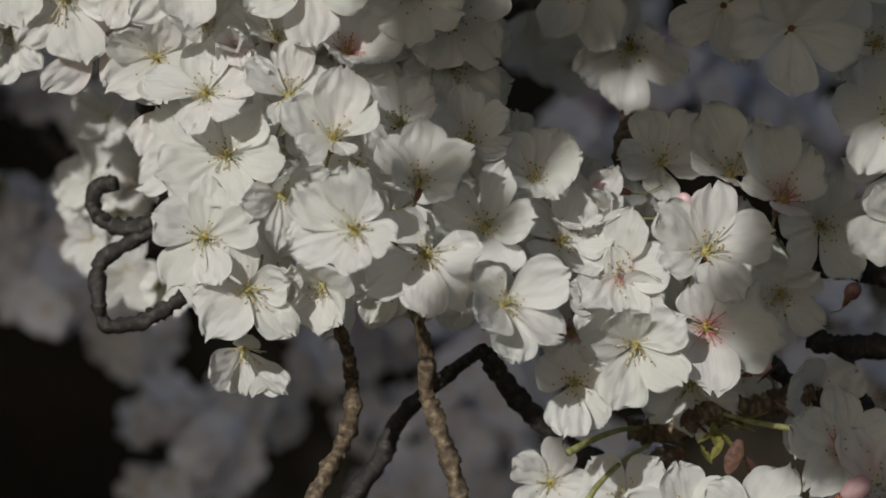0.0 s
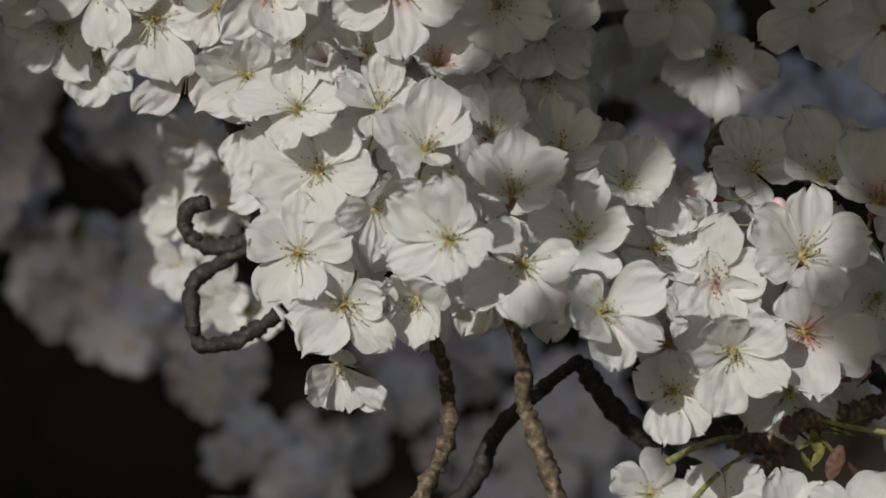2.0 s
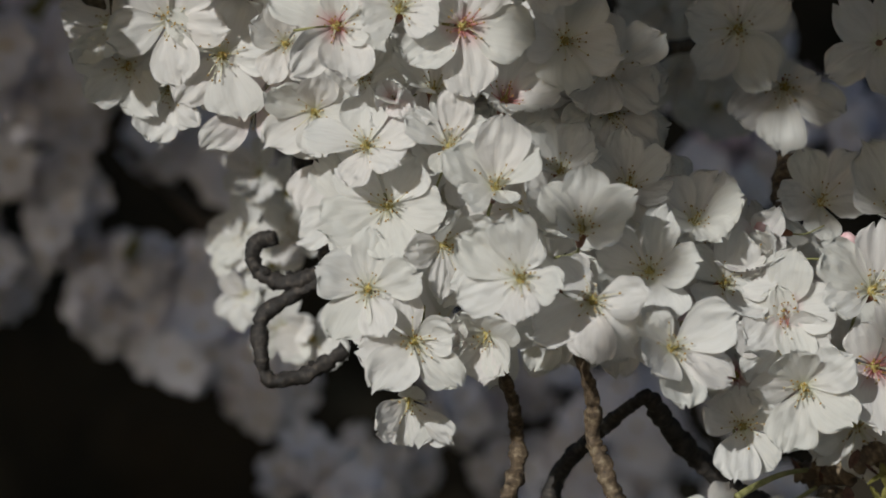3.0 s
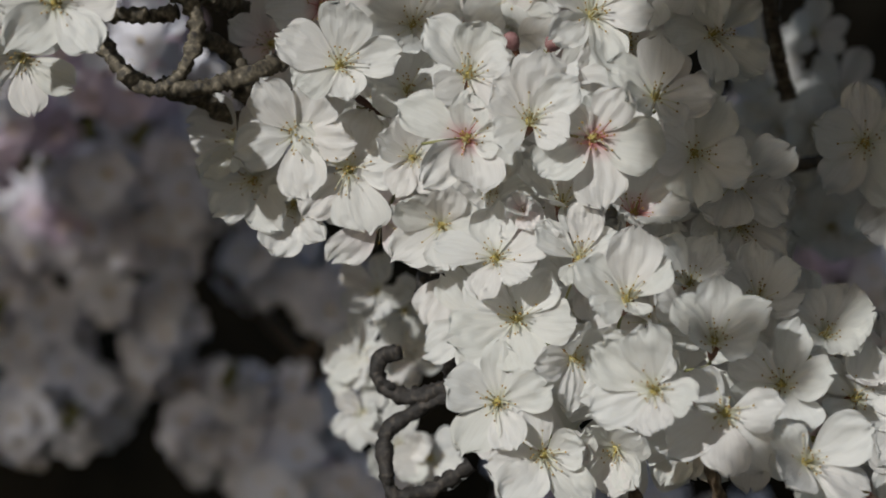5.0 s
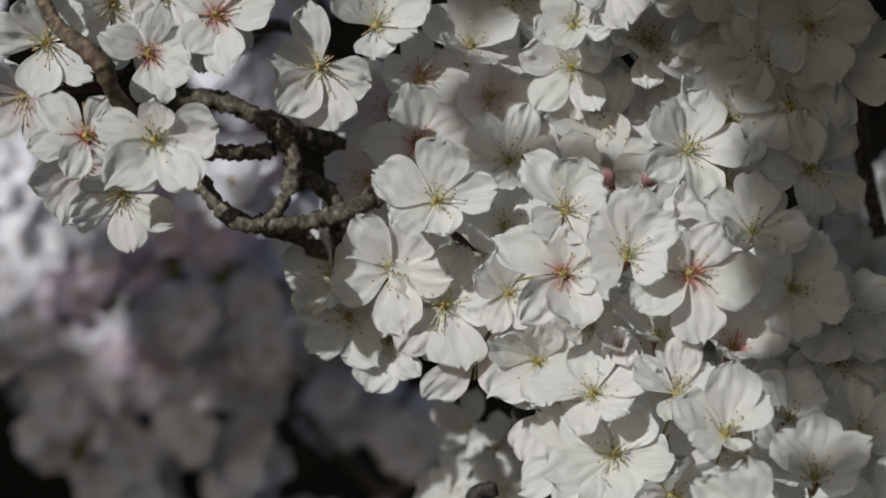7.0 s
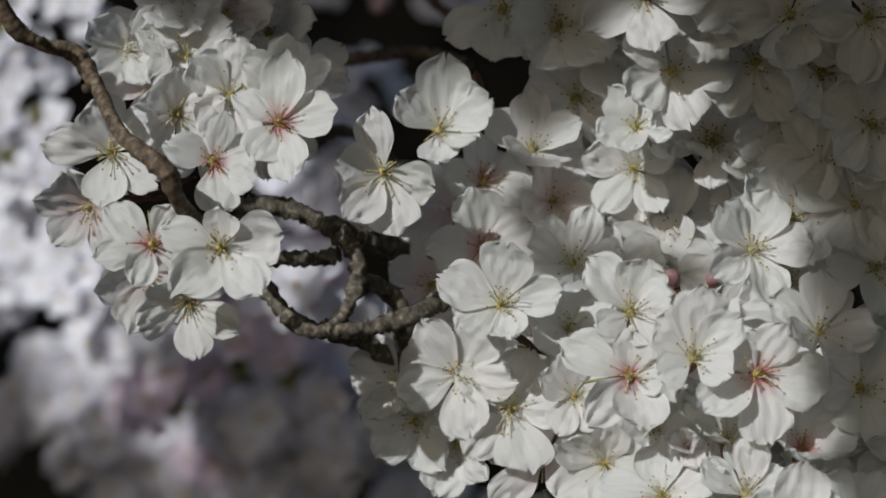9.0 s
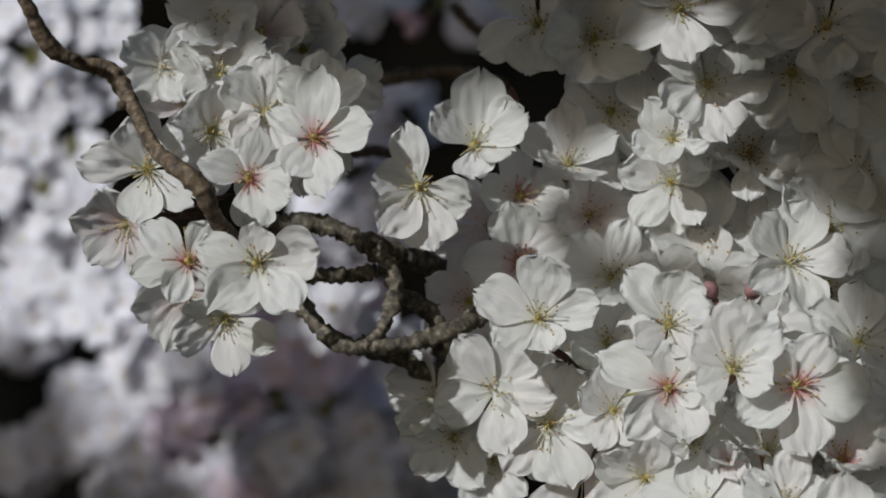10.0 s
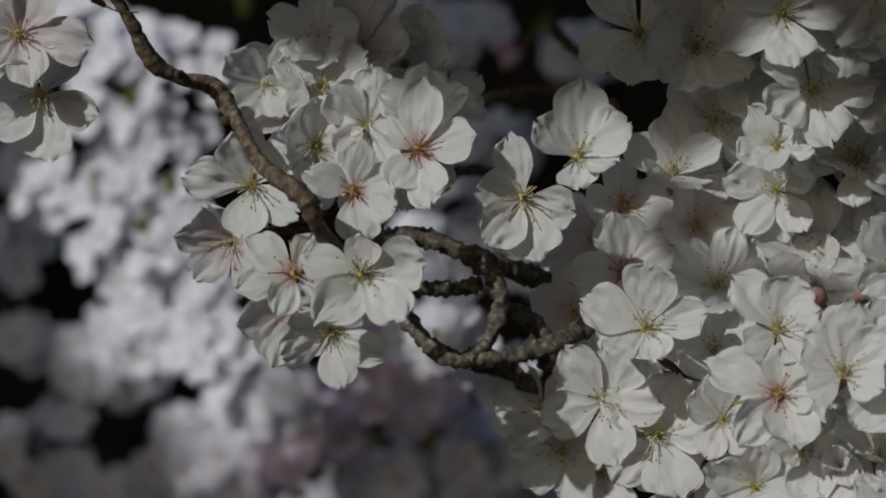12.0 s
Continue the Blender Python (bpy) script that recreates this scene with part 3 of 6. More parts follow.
branch([(-0.0193, 0.0131, 1.5935, 2.20), (-0.0082, 0.0090, 1.5930, 2.24), (-0.0019, 0.0130, 1.5929, 2.31), (0.0067, 0.0133, 1.5943, 2.36)], BARK_GREY, 0.34, 4, 'short dark spur with ringed bark')
branch([(0.0036, 0.0141, 1.6038, 2.78), (0.0111, 0.0326, 1.6017, 2.98), (0.0201, 0.0475, 1.5988, 3.16), (0.0296, 0.0623, 1.5947, 3.36)], BARK_GREY, 0.28, 5, 'dark grey cherry twig in shade')
branch([(0.0116, 0.0185, 1.5874, 2.73), (0.0183, 0.0276, 1.5837, 2.75), (0.0241, 0.0303, 1.5755, 2.75), (0.0215, 0.0356, 1.5689, 2.77)], BARK_GREY, 0.28, 6, 'dark grey cherry twig in shade')
branch([(0.0006, 0.0226, 1.5701, 2.38), (0.0110, 0.0292, 1.5676, 2.62), (0.0180, 0.0344, 1.5624, 2.86), (0.0273, 0.0485, 1.5617, 3.13), (0.0499, 0.0584, 1.5722, 3.38)], BARK_GREY, 0.28, 7, 'dark grey cherry twig in shade')
# the bark colour here holds the shade that falls on these twigs
branch([(0.0790, 0.0611, 1.5186, 2.93), (0.0791, 0.0567, 1.5100, 2.85), (0.0813, 0.0520, 1.5016, 2.78), (0.0854, 0.0487, 1.4943, 2.71), (0.0887, 0.0468, 1.4870, 2.64), (0.0931, 0.0448, 1.4726, 2.57)], BARK_SHADED, 0.28, 8, 'dark grey cherry twig in shade')
branch([(0.0928, 0.0453, 1.4771, 2.71), (0.0855, 0.0449, 1.4732, 2.63), (0.0771, 0.0447, 1.4720, 2.54), (0.0694, 0.0453, 1.4745, 2.45), (0.0655, 0.0470, 1.4799, 2.36), (0.0671, 0.0488, 1.4849, 2.27), (0.0731, 0.0489, 1.4866, 2.17)], BARK_SHADED, 0.34, 9, 'curled spur with ringed bark darkened for shade')
branch([(0.0912, 0.0449, 1.4734, 2.29), (0.0830, 0.0443, 1.4695, 2.31), (0.0741, 0.0431, 1.4643, 2.33), (0.0703, 0.0418, 1.4590, 2.35), (0.0706, 0.0403, 1.4500, 2.36), (0.0733, 0.0397, 1.4410, 2.38), (0.0817, 0.0417, 1.4412, 2.39), (0.0895, 0.0437, 1.4447, 2.42), (0.0975, 0.0449, 1.4508, 2.43)], BARK_SHADED, 0.3, 10, 'hooked twig with ringed bark darkened for shade')
branch([(0.1530, 0.0137, 1.4531, 1.50), (0.1546, 0.0140, 1.4453, 1.66), (0.1559, 0.0245, 1.4361, 1.86), (0.1547, 0.0399, 1.4262, 2.07), (0.1551, 0.0409, 1.4171, 2.24), (0.1551, 0.0299, 1.4091, 2.39), (0.1524, 0.0215, 1.4010, 2.54), (0.1493, 0.0158, 1.3927, 2.70), (0.1446, 0.0146, 1.3803, 2.87)], BARK, 0.31, 11, 'upright brown spur with ringed bark')
branch([(0.1779, 0.0111, 1.4550, 1.63), (0.1802, 0.0113, 1.4465, 1.81), (0.1821, 0.0179, 1.4358, 2.02), (0.1812, 0.0217, 1.4268, 2.22), (0.1843, 0.0211, 1.4183, 2.41), (0.1875, 0.0215, 1.4096, 2.60), (0.1908, 0.0218, 1.4010, 2.79), (0.1934, 0.0213, 1.3925, 2.98), (0.1962, 0.0242, 1.3783, 3.18)], BARK, 0.31, 12, 'upright brown spur with ringed bark')
branch([(0.1952, 0.0532, 1.4379, 1.85), (0.1860, 0.0625, 1.4315, 2.13), (0.1739, 0.0712, 1.4212, 2.43), (0.1641, 0.0759, 1.4110, 2.71), (0.1593, 0.0729, 1.3980, 2.98), (0.1514, 0.0665, 1.3852, 3.23), (0.1441, 0.0579, 1.3674, 3.47)], BARK_SHADED, 0.2, 13, 'branch behind the spurs with bark darkened for shade')
branch([(0.1959, 0.0551, 1.4360, 2.93), (0.2006, 0.0647, 1.4265, 3.13), (0.2073, 0.0743, 1.4177, 3.32), (0.2181, 0.0823, 1.4073, 3.51), (0.2309, 0.0908, 1.3977, 3.71)], BARK_SHADED, 0.2, 14, 'branch behind the spurs with bark darkened for shade')
branch([(0.2350, 0.1139, 1.5250, 2.91), (0.2363, 0.0875, 1.5126, 2.96), (0.2353, 0.0783, 1.5030, 3.07), (0.2366, 0.0752, 1.4937, 3.19), (0.2401, 0.0757, 1.4865, 3.33)], BARK, 0.28, 15, 'short brown spur with ringed bark')
branch([(0.2165, 0.0677, 1.4949, 2.94), (0.2252, 0.0742, 1.4949, 3.21), (0.2363, 0.0747, 1.4919, 3.45), (0.2525, 0.0852, 1.4869, 3.74)], BARK_SHADED, 0.28, 16, 'dark grey cherry twig in shade')
branch([(0.2832, 0.0832, 1.4397, 2.62), (0.2909, 0.0821, 1.4309, 2.80), (0.3021, 0.0794, 1.4251, 2.98), (0.3149, 0.0758, 1.4214, 3.15), (0.3292, 0.0710, 1.4171, 3.32)], BARK_SHADED, 0.28, 17, 'dark grey cherry twig in shade')
branch([(0.2977, 0.0917, 1.4437, 3.21), (0.3088, 0.0898, 1.4420, 3.26), (0.3179, 0.0880, 1.4420, 3.32), (0.3322, 0.0849, 1.4455, 3.37)], BARK_SHADED, 0.28, 18, 'dark grey cherry twig in shade')
branch([(0.3088, 0.0898, 1.4415, 2.45), (0.3129, 0.0876, 1.4297, 2.63), (0.3197, 0.0842, 1.4183, 2.81), (0.3299, 0.0795, 1.4091, 2.99)], BARK_SHADED, 0.28, 19, 'dark grey cherry twig in shade')
branch([(0.2987, 0.0941, 1.4661, 1.89), (0.3097, 0.0926, 1.4656, 2.08), (0.3280, 0.0883, 1.4637, 2.25)], BARK_SHADED, 0.28, 20, 'dark grey cherry twig in shade')
branch([(0.2404, 0.0813, 1.4121, 3.74), (0.2498, 0.0798, 1.4118, 3.73), (0.2610, 0.0696, 1.4159, 3.69), (0.2700, 0.0695, 1.4200, 3.68), (0.2843, 0.0730, 1.4222, 3.70), (0.2986, 0.0796, 1.4278, 3.72)], BARK, 0.4, 21, 'short brown spur with bud scales')
branch([(0.2554, 0.0751, 1.4057, 3.34), (0.2521, 0.0718, 1.4003, 3.58), (0.2579, 0.0722, 1.3932, 3.83), (0.2694, 0.0630, 1.3875, 4.03)], BARK, 0.4, 22, 'short brown spur with bud scales')
branch([(0.0812, 0.0809, 1.5339, 4.98), (0.1033, 0.0665, 1.5291, 4.87), (0.1298, 0.0655, 1.5363, 4.84), (0.1481, 0.0671, 1.5512, 4.84), (0.1695, 0.0740, 1.5740, 4.88)], BARK_SHADED, 0.28, 23, 'dark cherry branch hidden behind the blossoms')

branch([(0.0940, 0.0577, 1.4897, 4.45), (0.1165, 0.0566, 1.5063, 4.54), (0.1484, 0.0388, 1.4809, 4.53), (0.1671, 0.0604, 1.4546, 4.77)], BARK_SHADED, 0.28, 25, 'dark cherry branch hidden behind the blossoms')
branch([(0.0644, 0.0700, 1.6681, 4.65), (0.0871, 0.0737, 1.6651, 4.73), (0.1135, 0.0874, 1.6622, 4.87), (0.1442, 0.0766, 1.6671, 4.89), (0.1733, 0.0672, 1.6682, 4.92)], BARK_SHADED, 0.28, 26, 'dark cherry branch hidden behind the blossoms')
branch([(-0.0780, 0.1673, 1.6835, 2.24), (-0.0619, 0.1755, 1.6921, 2.29), (-0.0508, 0.1848, 1.6991, 2.35), (-0.0375, 0.1953, 1.7034, 2.42), (-0.0213, 0.2045, 1.7059, 2.47), (0.0005, 0.1939, 1.6971, 2.47)], BARK, 0.2, 27, 'brown cherry twig further back')
branch([(-0.0606, 0.1580, 1.6645, 2.20), (-0.0498, 0.1743, 1.6692, 2.23), (-0.0434, 0.1906, 1.6697, 2.26), (-0.0343, 0.2070, 1.6607, 2.28)], BARK, 0.2, 28, 'brown cherry twig further back')
branch([(-0.0402, 0.2615, 1.7505, 2.20), (-0.0347, 0.2686, 1.7430, 2.21), (-0.0223, 0.2782, 1.7343, 2.21), (-0.0055, 0.2815, 1.7324, 2.21)], BARK, 0.2, 29, 'brown cherry twig further back')
branch([(0.1734, 0.2000, 1.6674, 2.63), (0.1784, 0.2024, 1.6480, 2.73), (0.1771, 0.2045, 1.6288, 2.84), (0.1800, 0.2066, 1.6074, 2.94), (0.1849, 0.2107, 1.5862, 3.05)], BARK, 0.2, 30, 'brown cherry twig further back')
branch([(0.1548, 0.2032, 1.5610, 2.38), (0.1713, 0.2100, 1.5606, 2.54), (0.1873, 0.2228, 1.5626, 2.71), (0.2030, 0.2434, 1.5673, 2.92)], BARK, 0.2, 31, 'brown cherry twig further back')
branch([(0.1470, 0.2052, 1.6265, 2.19), (0.1683, 0.2043, 1.5588, 2.38), (0.1845, 0.2132, 1.5605, 2.62)], BARK_SHADED, 0.2, 32, 'thin dark twig further back')

# twigs far behind
branch([(-0.20, 1.10, 1.60, 4.0), (-0.228, 1.10, 1.527, 4.5), (-0.260, 1.10, 1.490, 5.0), (-0.300, 1.10, 1.42, 5.5)], BARK, 0.15, 60, 'brown cherry twig far behind')
branch([(-0.36, 1.15, 1.58, 4.0), (-0.320, 1.15, 1.547, 4.5), (-0.263, 1.15, 1.492, 5.0), (-0.20, 1.15, 1.44, 5.5)], BARK, 0.15, 61, 'brown cherry twig far behind')
branch([(-0.20, 1.05, 1.70, 5.0), (-0.312, 1.05, 1.687, 5.0), (-0.407, 1.05, 1.648, 5.5), (-0.52, 1.05, 1.62, 6.0)], BARK, 0.15, 64, 'brown cherry twig far behind')

# blossoms along the lower bough
blossom(0.1210, -0.0007, 1.4961, 0.15, -0.99, 0.07, 19.1, 35, 16, 0, petals=((-52, 0.97), (33, 0.91), (95, 0.91), (173, 0.96), (247, 1.13)))
blossom(0.1155, -0.0066, 1.5140, 0.14, -0.95, 0.27, 17.6, 0, 20, 0, petals=((-5, 1.0), (-77, 1.06), (80, 1.12), (200, 0.9), (130, 0.85)))
blossom(0.1408, -0.0056, 1.5139, 0.22, -0.87, 0.44, 17.1, 5, 28, 0, petals=((10, 1.0), (62, 0.82), (-65, 0.97), (200, 0.71), (140, 0.71)))
blossom(0.1564, -0.0140, 1.5016, 0.27, -0.86, 0.44, 18.6, 10, 30, 0, petals=((-70, 1.04), (5, 1.17), (52, 0.88), (-120, 0.72), (165, 0.57)))
blossom(0.1822, -0.0145, 1.4893, 0.19, -0.83, 0.52, 18.5, 0, 34, 0, petals=((3, 1.04), (70, 1.07), (-60, 0.91), (-115, 0.69), (122, 0.74)))
blossom(0.1679, -0.0367, 1.4751, 0.06, -0.98, 0.16, 18.7, -5, 22, 0, petals=((-9, 1.11), (-58, 1.12), (-115, 1.0), (178, 0.79), (105, 0.67)))
blossom(0.1858, -0.0169, 1.4687, 0.23, -0.97, 0.07, 19.1, 80, 18, 0, petals=((88, 0.93), (-38, 0.8), (235, 1.09), (186, 1.09), (138, 0.98)))
blossom(0.1297, -0.0018, 1.4553, 0.15, -0.99, -0.03, 18.7, -15, 18, 0, petals=((-13, 0.87), (215, 0.94), (135, 1.0), (265, 0.91), (72, 0.72)))
blossom(0.1238, 0.0201, 1.4364, 0.14, -0.83, -0.54, 16.0, 180, 35, 0, petals=((258, 1.05), (205, 0.89), (165, 0.91), (126, 1.18), (10, 0.68)))
blossom(0.2085, -0.0120, 1.4548, 0.48, -0.87, 0.15, 18.1, 60, 28, 0, petals=((60, 1.19), (118, 1.06), (178, 1.06), (236, 1.06), (-40, 0.75)))
blossom(0.2657, 0.0332, 1.4720, 0.21, -0.93, 0.30, 21.0, 5, 24, 0, petals=((2, 0.98), (-63, 1.1), (76, 0.98), (-112, 0.9), (148, 0.91)))
blossom(0.2665, 0.0332, 1.4485, 0.19, -0.97, 0.12, 21.0, 40, 20, 1, stamens=20, petals=((52, 0.97), (100, 1.09), (178, 1.14), (246, 1.0), (-28, 0.71)))
blossom(0.2394, 0.0344, 1.4653, -0.06, -0.99, 0.11, 18.1, -60, 24, 1)
blossom(0.2274, 0.0211, 1.4305, 0.20, -0.98, 0.00, 18.4, 200, 26, 0, petals=((-65, 0.86), (-12, 0.8), (196, 1.04), (150, 0.84), (60, 0.6)))
blossom(0.1160, -0.0039, 1.4708, 0.05, -1.00, 0.01, 18.0, -70, 20, 0)
blossom(0.1376, 0.0019, 1.4847, 0.63, -0.75, -0.22, 16.8, 190, 34, 0)
blossom(0.2002, 0.0068, 1.4773, 0.04, -0.98, 0.21, 19.0, 15, 24, 0)
blossom(0.1717, 0.0124, 1.5069, 0.20, -0.80, 0.57, 16.9, 20, 36, 0)
blossom(0.1914, 0.0227, 1.5030, 0.20, -0.80, 0.57, 18.0, 0, 38, 0)
blossom(0.2715, 0.0479, 1.4959, 0.10, -0.80, 0.58, 18.8, -20, 34, 0, petals=((-30, 1.16), (14, 1.1), (-78, 0.82), (62, 0.69), (190, 0.63)))
blossom(0.2883, 0.0380, 1.4888, 0.26, -0.83, 0.49, 19.6, -10, 30, 1, petals=((-28, 1.22), (28, 0.96), (-75, 0.78), (78, 0.72), (185, 0.61)))
blossom(0.2353, 0.0897, 1.5385, 0.15, -0.95, -0.28, 20.2, 185, 26, 0, petals=((188, 1.08), (112, 1.08), (245, 1.0), (300, 0.67), (55, 0.67)))
blossom(0.2458, 0.0209, 1.4429, 0.05, -0.97, -0.20, 19.2, 200, 26, 0)
blossom(0.2384, 0.0367, 1.4563, 0.15, -0.98, -0.05, 17.2, 215, 30, 0)
blossom(0.2606, 0.0697, 1.4287, 0.15, -0.91, -0.38, 18.6, 180, 32, 0)
blossom(0.0683, 0.0380, 1.5304, 0.20, -0.98, -0.08, 19.6, 215, 22, 2)
blossom(0.0922, 0.0230, 1.5263, 0.05, -0.98, -0.19, 18.0, 225, 28, 0)
blossom(0.1552, 0.0077, 1.5288, 0.31, -0.80, 0.52, 17.8, 10, 34, 1)
blossom(0.1313, 0.0168, 1.5321, 0.21, -0.83, 0.52, 17.7, 20, 34, 0)
blossom(0.1499, 0.0108, 1.4574, -0.06, -0.87, -0.49, 16.1, 190, 36, 0)
blossom(0.1718, 0.0154, 1.4616, 0.05, -0.96, -0.29, 17.0, 200, 30, 0)
blossom(0.2111, 0.0302, 1.4924, 0.31, -0.80, 0.52, 17.2, 20, 40, 0)
blossom(0.2200, 0.0358, 1.4734, 0.43, -0.89, 0.13, 17.3, 90, 30, 0)
blossom(0.2297, 0.0451, 1.4807, -0.18, -0.90, 0.41, 17.5, -50, 40, 2)
blossom(0.2484, 0.0665, 1.4995, 0.22, -0.88, 0.42, 17.9, 40, 34, 0)
blossom(0.3204, 0.0300, 1.5156, 0.04, -1.00, 0.06, 20.2, -20, 22, 0)
blossom(0.3251, 0.0302, 1.4822, 0.04, -1.00, 0.01, 19.8, -40, 22, 0)
blossom(0.3229, 0.0613, 1.4999, -0.06, -0.99, 0.11, 18.7, -90, 26, 0)
blossom(0.2631, 0.0237, 1.3891, 0.13, -0.94, 0.32, 19.4, -15, 26, 0)
blossom(0.2837, 0.0225, 1.3904, 0.13, -0.96, 0.27, 19.4, 15, 26, 0)
blossom(0.2423, 0.0597, 1.3919, -0.07, -0.98, 0.21, 16.9, -40, 30, 0)
blossom(0.3093, 0.0351, 1.4121, 0.17, -0.89, 0.42, 20.3, 0, 30, 1)
blossom(0.2170, 0.0655, 1.3945, -0.06, -0.99, 0.11, 16.1, -60, 34, 0)
blossom(0.2881, 0.0638, 1.4599, 0.14, -0.86, -0.48, 18.8, 180, 36, 0)
blossom(0.2984, 0.0803, 1.4258, 0.44, -0.90, -0.07, 18.2, 120, 34, 0)
blossom(0.3198, 0.0297, 1.4028, 0.23, -0.95, 0.22, 18.1, 30, 30, 2)
blossom(0.3149, 0.0472, 1.5384, 0.14, -0.99, 0.02, 19.9, 10, 24, 0)
blossom(0.2998, 0.0665, 1.4812, 0.34, -0.94, -0.08, 18.8, 150, 30, 0)
blossom(0.2659, 0.0833, 1.5521, 0.15, -0.99, -0.08, 21.6, 20, 20, 0, stamens=0, label='pale cherry blossom in deep shade')
blossom(0.2890, 0.0039, 1.5394, 0.25, -0.95, -0.18, 20.9, 40, 18, 0, stamens=0, label='pale cherry blossom in deep shade')
blossom(0.2209, 0.0756, 1.5562, 0.05, -1.00, -0.09, 20.1, 70, 20, 0)
blossom(0.3018, 0.0260, 1.5551, 0.14, -0.99, 0.02, 20.7, 20, 18, 0, stamens=0, label='pale cherry blossom in deep shade')
blossom(0.1844, 0.0275, 1.5401, 0.24, -0.96, 0.12, 19.1, 60, 22, 0)

# blossoms in the middle of the bough
blossom(0.0637, 0.0018, 1.5744, 0.29, -0.95, 0.14, 19.9, 10, 24, 0, petals=((10, 1.04), (80, 0.95), (-70, 1.07), (240, 0.87), (165, 0.65)))
blossom(0.0442, 0.0242, 1.5557, 0.15, -0.98, -0.16, 20.2, -40, 20, 0)
blossom(0.0596, 0.0297, 1.5446, 0.19, -0.97, -0.16, 19.8, 20, 20, 0)
blossom(0.0822, 0.0233, 1.5476, 0.24, -0.97, 0.01, 15.5, 0, 32, 0)
blossom(0.1076, -0.0146, 1.5497, 0.34, -0.94, -0.01, 19.6, 170, 22, 1, petals=((-59, 1.12), (3, 0.68), (227, 1.12), (172, 0.96), (100, 0.55)))
blossom(0.1448, -0.0073, 1.5500, 0.24, -0.97, -0.01, 21.3, 25, 18, 1, stamens=22, petals=((30, 0.84), (102, 0.97), (171, 0.97), (232, 1.0), (-43, 0.64)))
blossom(0.1270, -0.0150, 1.5545, 0.28, -0.91, 0.30, 18.8, 5, 28, 0, petals=((3, 1.13), (53, 0.98), (-57, 0.83), (238, 0.74), (127, 0.76)))
blossom(0.1076, -0.0128, 1.5689, 0.33, -0.91, 0.24, 19.0, -50, 28, 0, petals=((-45, 1.04), (15, 0.89), (75, 0.78), (232, 0.74), (150, 0.7)))
blossom(0.0502, 0.0295, 1.5971, 0.32, -0.95, 0.04, 19.6, -20, 22, 1)
blossom(0.1096, 0.0478, 1.6033, 0.24, -0.96, 0.14, 21.3, 10, 26, 0, petals=((12, 0.96), (266, 1.07), (175, 0.71), (106, 0.71), (222, 0.8)))
blossom(0.0497, 0.0325, 1.6198, 0.39, -0.92, 0.09, 19.8, 85, 24, 1, stamens=22, petals=((76, 1.04), (-13, 0.77), (182, 0.67), (264, 0.79), (120, 0.85)))
blossom(0.0386, 0.0185, 1.6343, 0.33, -0.92, 0.19, 19.2, 10, 26, 0, petals=((2, 1.27), (66, 1.1), (-60, 0.96), (180, 0.69), (124, 0.82)))
blossom(0.0288, -0.0096, 1.6162, 0.24, -0.96, -0.16, 20.5, -10, 22, 0, petals=((-76, 0.83), (-12, 0.96), (108, 0.78), (168, 0.98), (217, 1.04)))
blossom(0.1621, 0.0012, 1.5630, 0.33, -0.92, 0.19, 19.1, 10, 26, 0, petals=((8, 0.93), (-62, 0.91), (240, 0.8), (96, 0.96), (150, 0.74)))
blossom(0.1726, 0.0122, 1.5471, 0.32, -0.95, 0.04, 19.3, 40, 22, 0)
blossom(0.1403, 0.0136, 1.5903, 0.42, -0.86, 0.30, 19.2, 15, 28, 0)
blossom(0.1232, 0.0374, 1.6280, 0.33, -0.90, 0.30, 21.5, 0, 28, 0, petals=((-13, 0.91), (273, 0.91), (61, 1.0), (120, 0.82), (180, 0.67)))
blossom(0.0810, 0.0264, 1.5902, 0.24, -0.95, 0.19, 18.3, 20, 26, 0)
blossom(0.0797, 0.0250, 1.5691, 0.33, -0.92, 0.19, 17.4, 10, 28, 0)
blossom(0.0671, 0.0283, 1.6281, 0.31, -0.86, 0.40, 18.5, 5, 34, 0)
blossom(0.0721, 0.0355, 1.6125, 0.57, -0.82, 0.10, 18.0, 20, 30, 2)
blossom(0.1056, 0.0301, 1.5373, 0.24, -0.97, 0.09, 16.6, 30, 30, 0)
blossom(0.1497, 0.0341, 1.6041, 0.34, -0.94, -0.01, 19.7, 30, 24, 0)
blossom(0.0963, 0.0502, 1.6200, 0.05, -1.00, -0.01, 18.8, -45, 30, 0, stamens=6)
blossom(0.0254, 0.0398, 1.5423, -0.06, -0.98, -0.21, 18.2, -60, 30, 0)
blossom(0.0372, 0.0461, 1.5353, 0.03, -0.91, -0.41, 17.3, 200, 32, 0)
blossom(0.0202, 0.0369, 1.5551, -0.27, -0.96, -0.00, 16.2, -80, 34, 0)
blossom(0.1288, 0.0257, 1.5403, 0.24, -0.92, -0.31, 17.4, 190, 30, 0)
blossom(0.1568, 0.0283, 1.5403, 0.34, -0.94, -0.01, 18.2, 60, 26, 0)
blossom(0.1474, 0.0447, 1.5854, 0.24, -0.96, -0.11, 18.8, 30, 26, 0)
blossom(0.0624, 0.0509, 1.5673, 0.24, -0.95, -0.21, 17.3, 180, 30, 0)
blossom(0.0278, 0.0487, 1.5884, 0.05, -0.99, -0.11, 18.4, -60, 28, 2)
blossom(0.0852, 0.0494, 1.6023, 0.34, -0.94, -0.01, 18.2, -30, 28, 0)
blossom(0.1753, 0.0366, 1.5872, 0.43, -0.90, -0.01, 19.2, 50, 22, 0)
blossom(0.1843, 0.0321, 1.5264, 0.43, -0.90, -0.01, 18.2, 40, 26, 0)
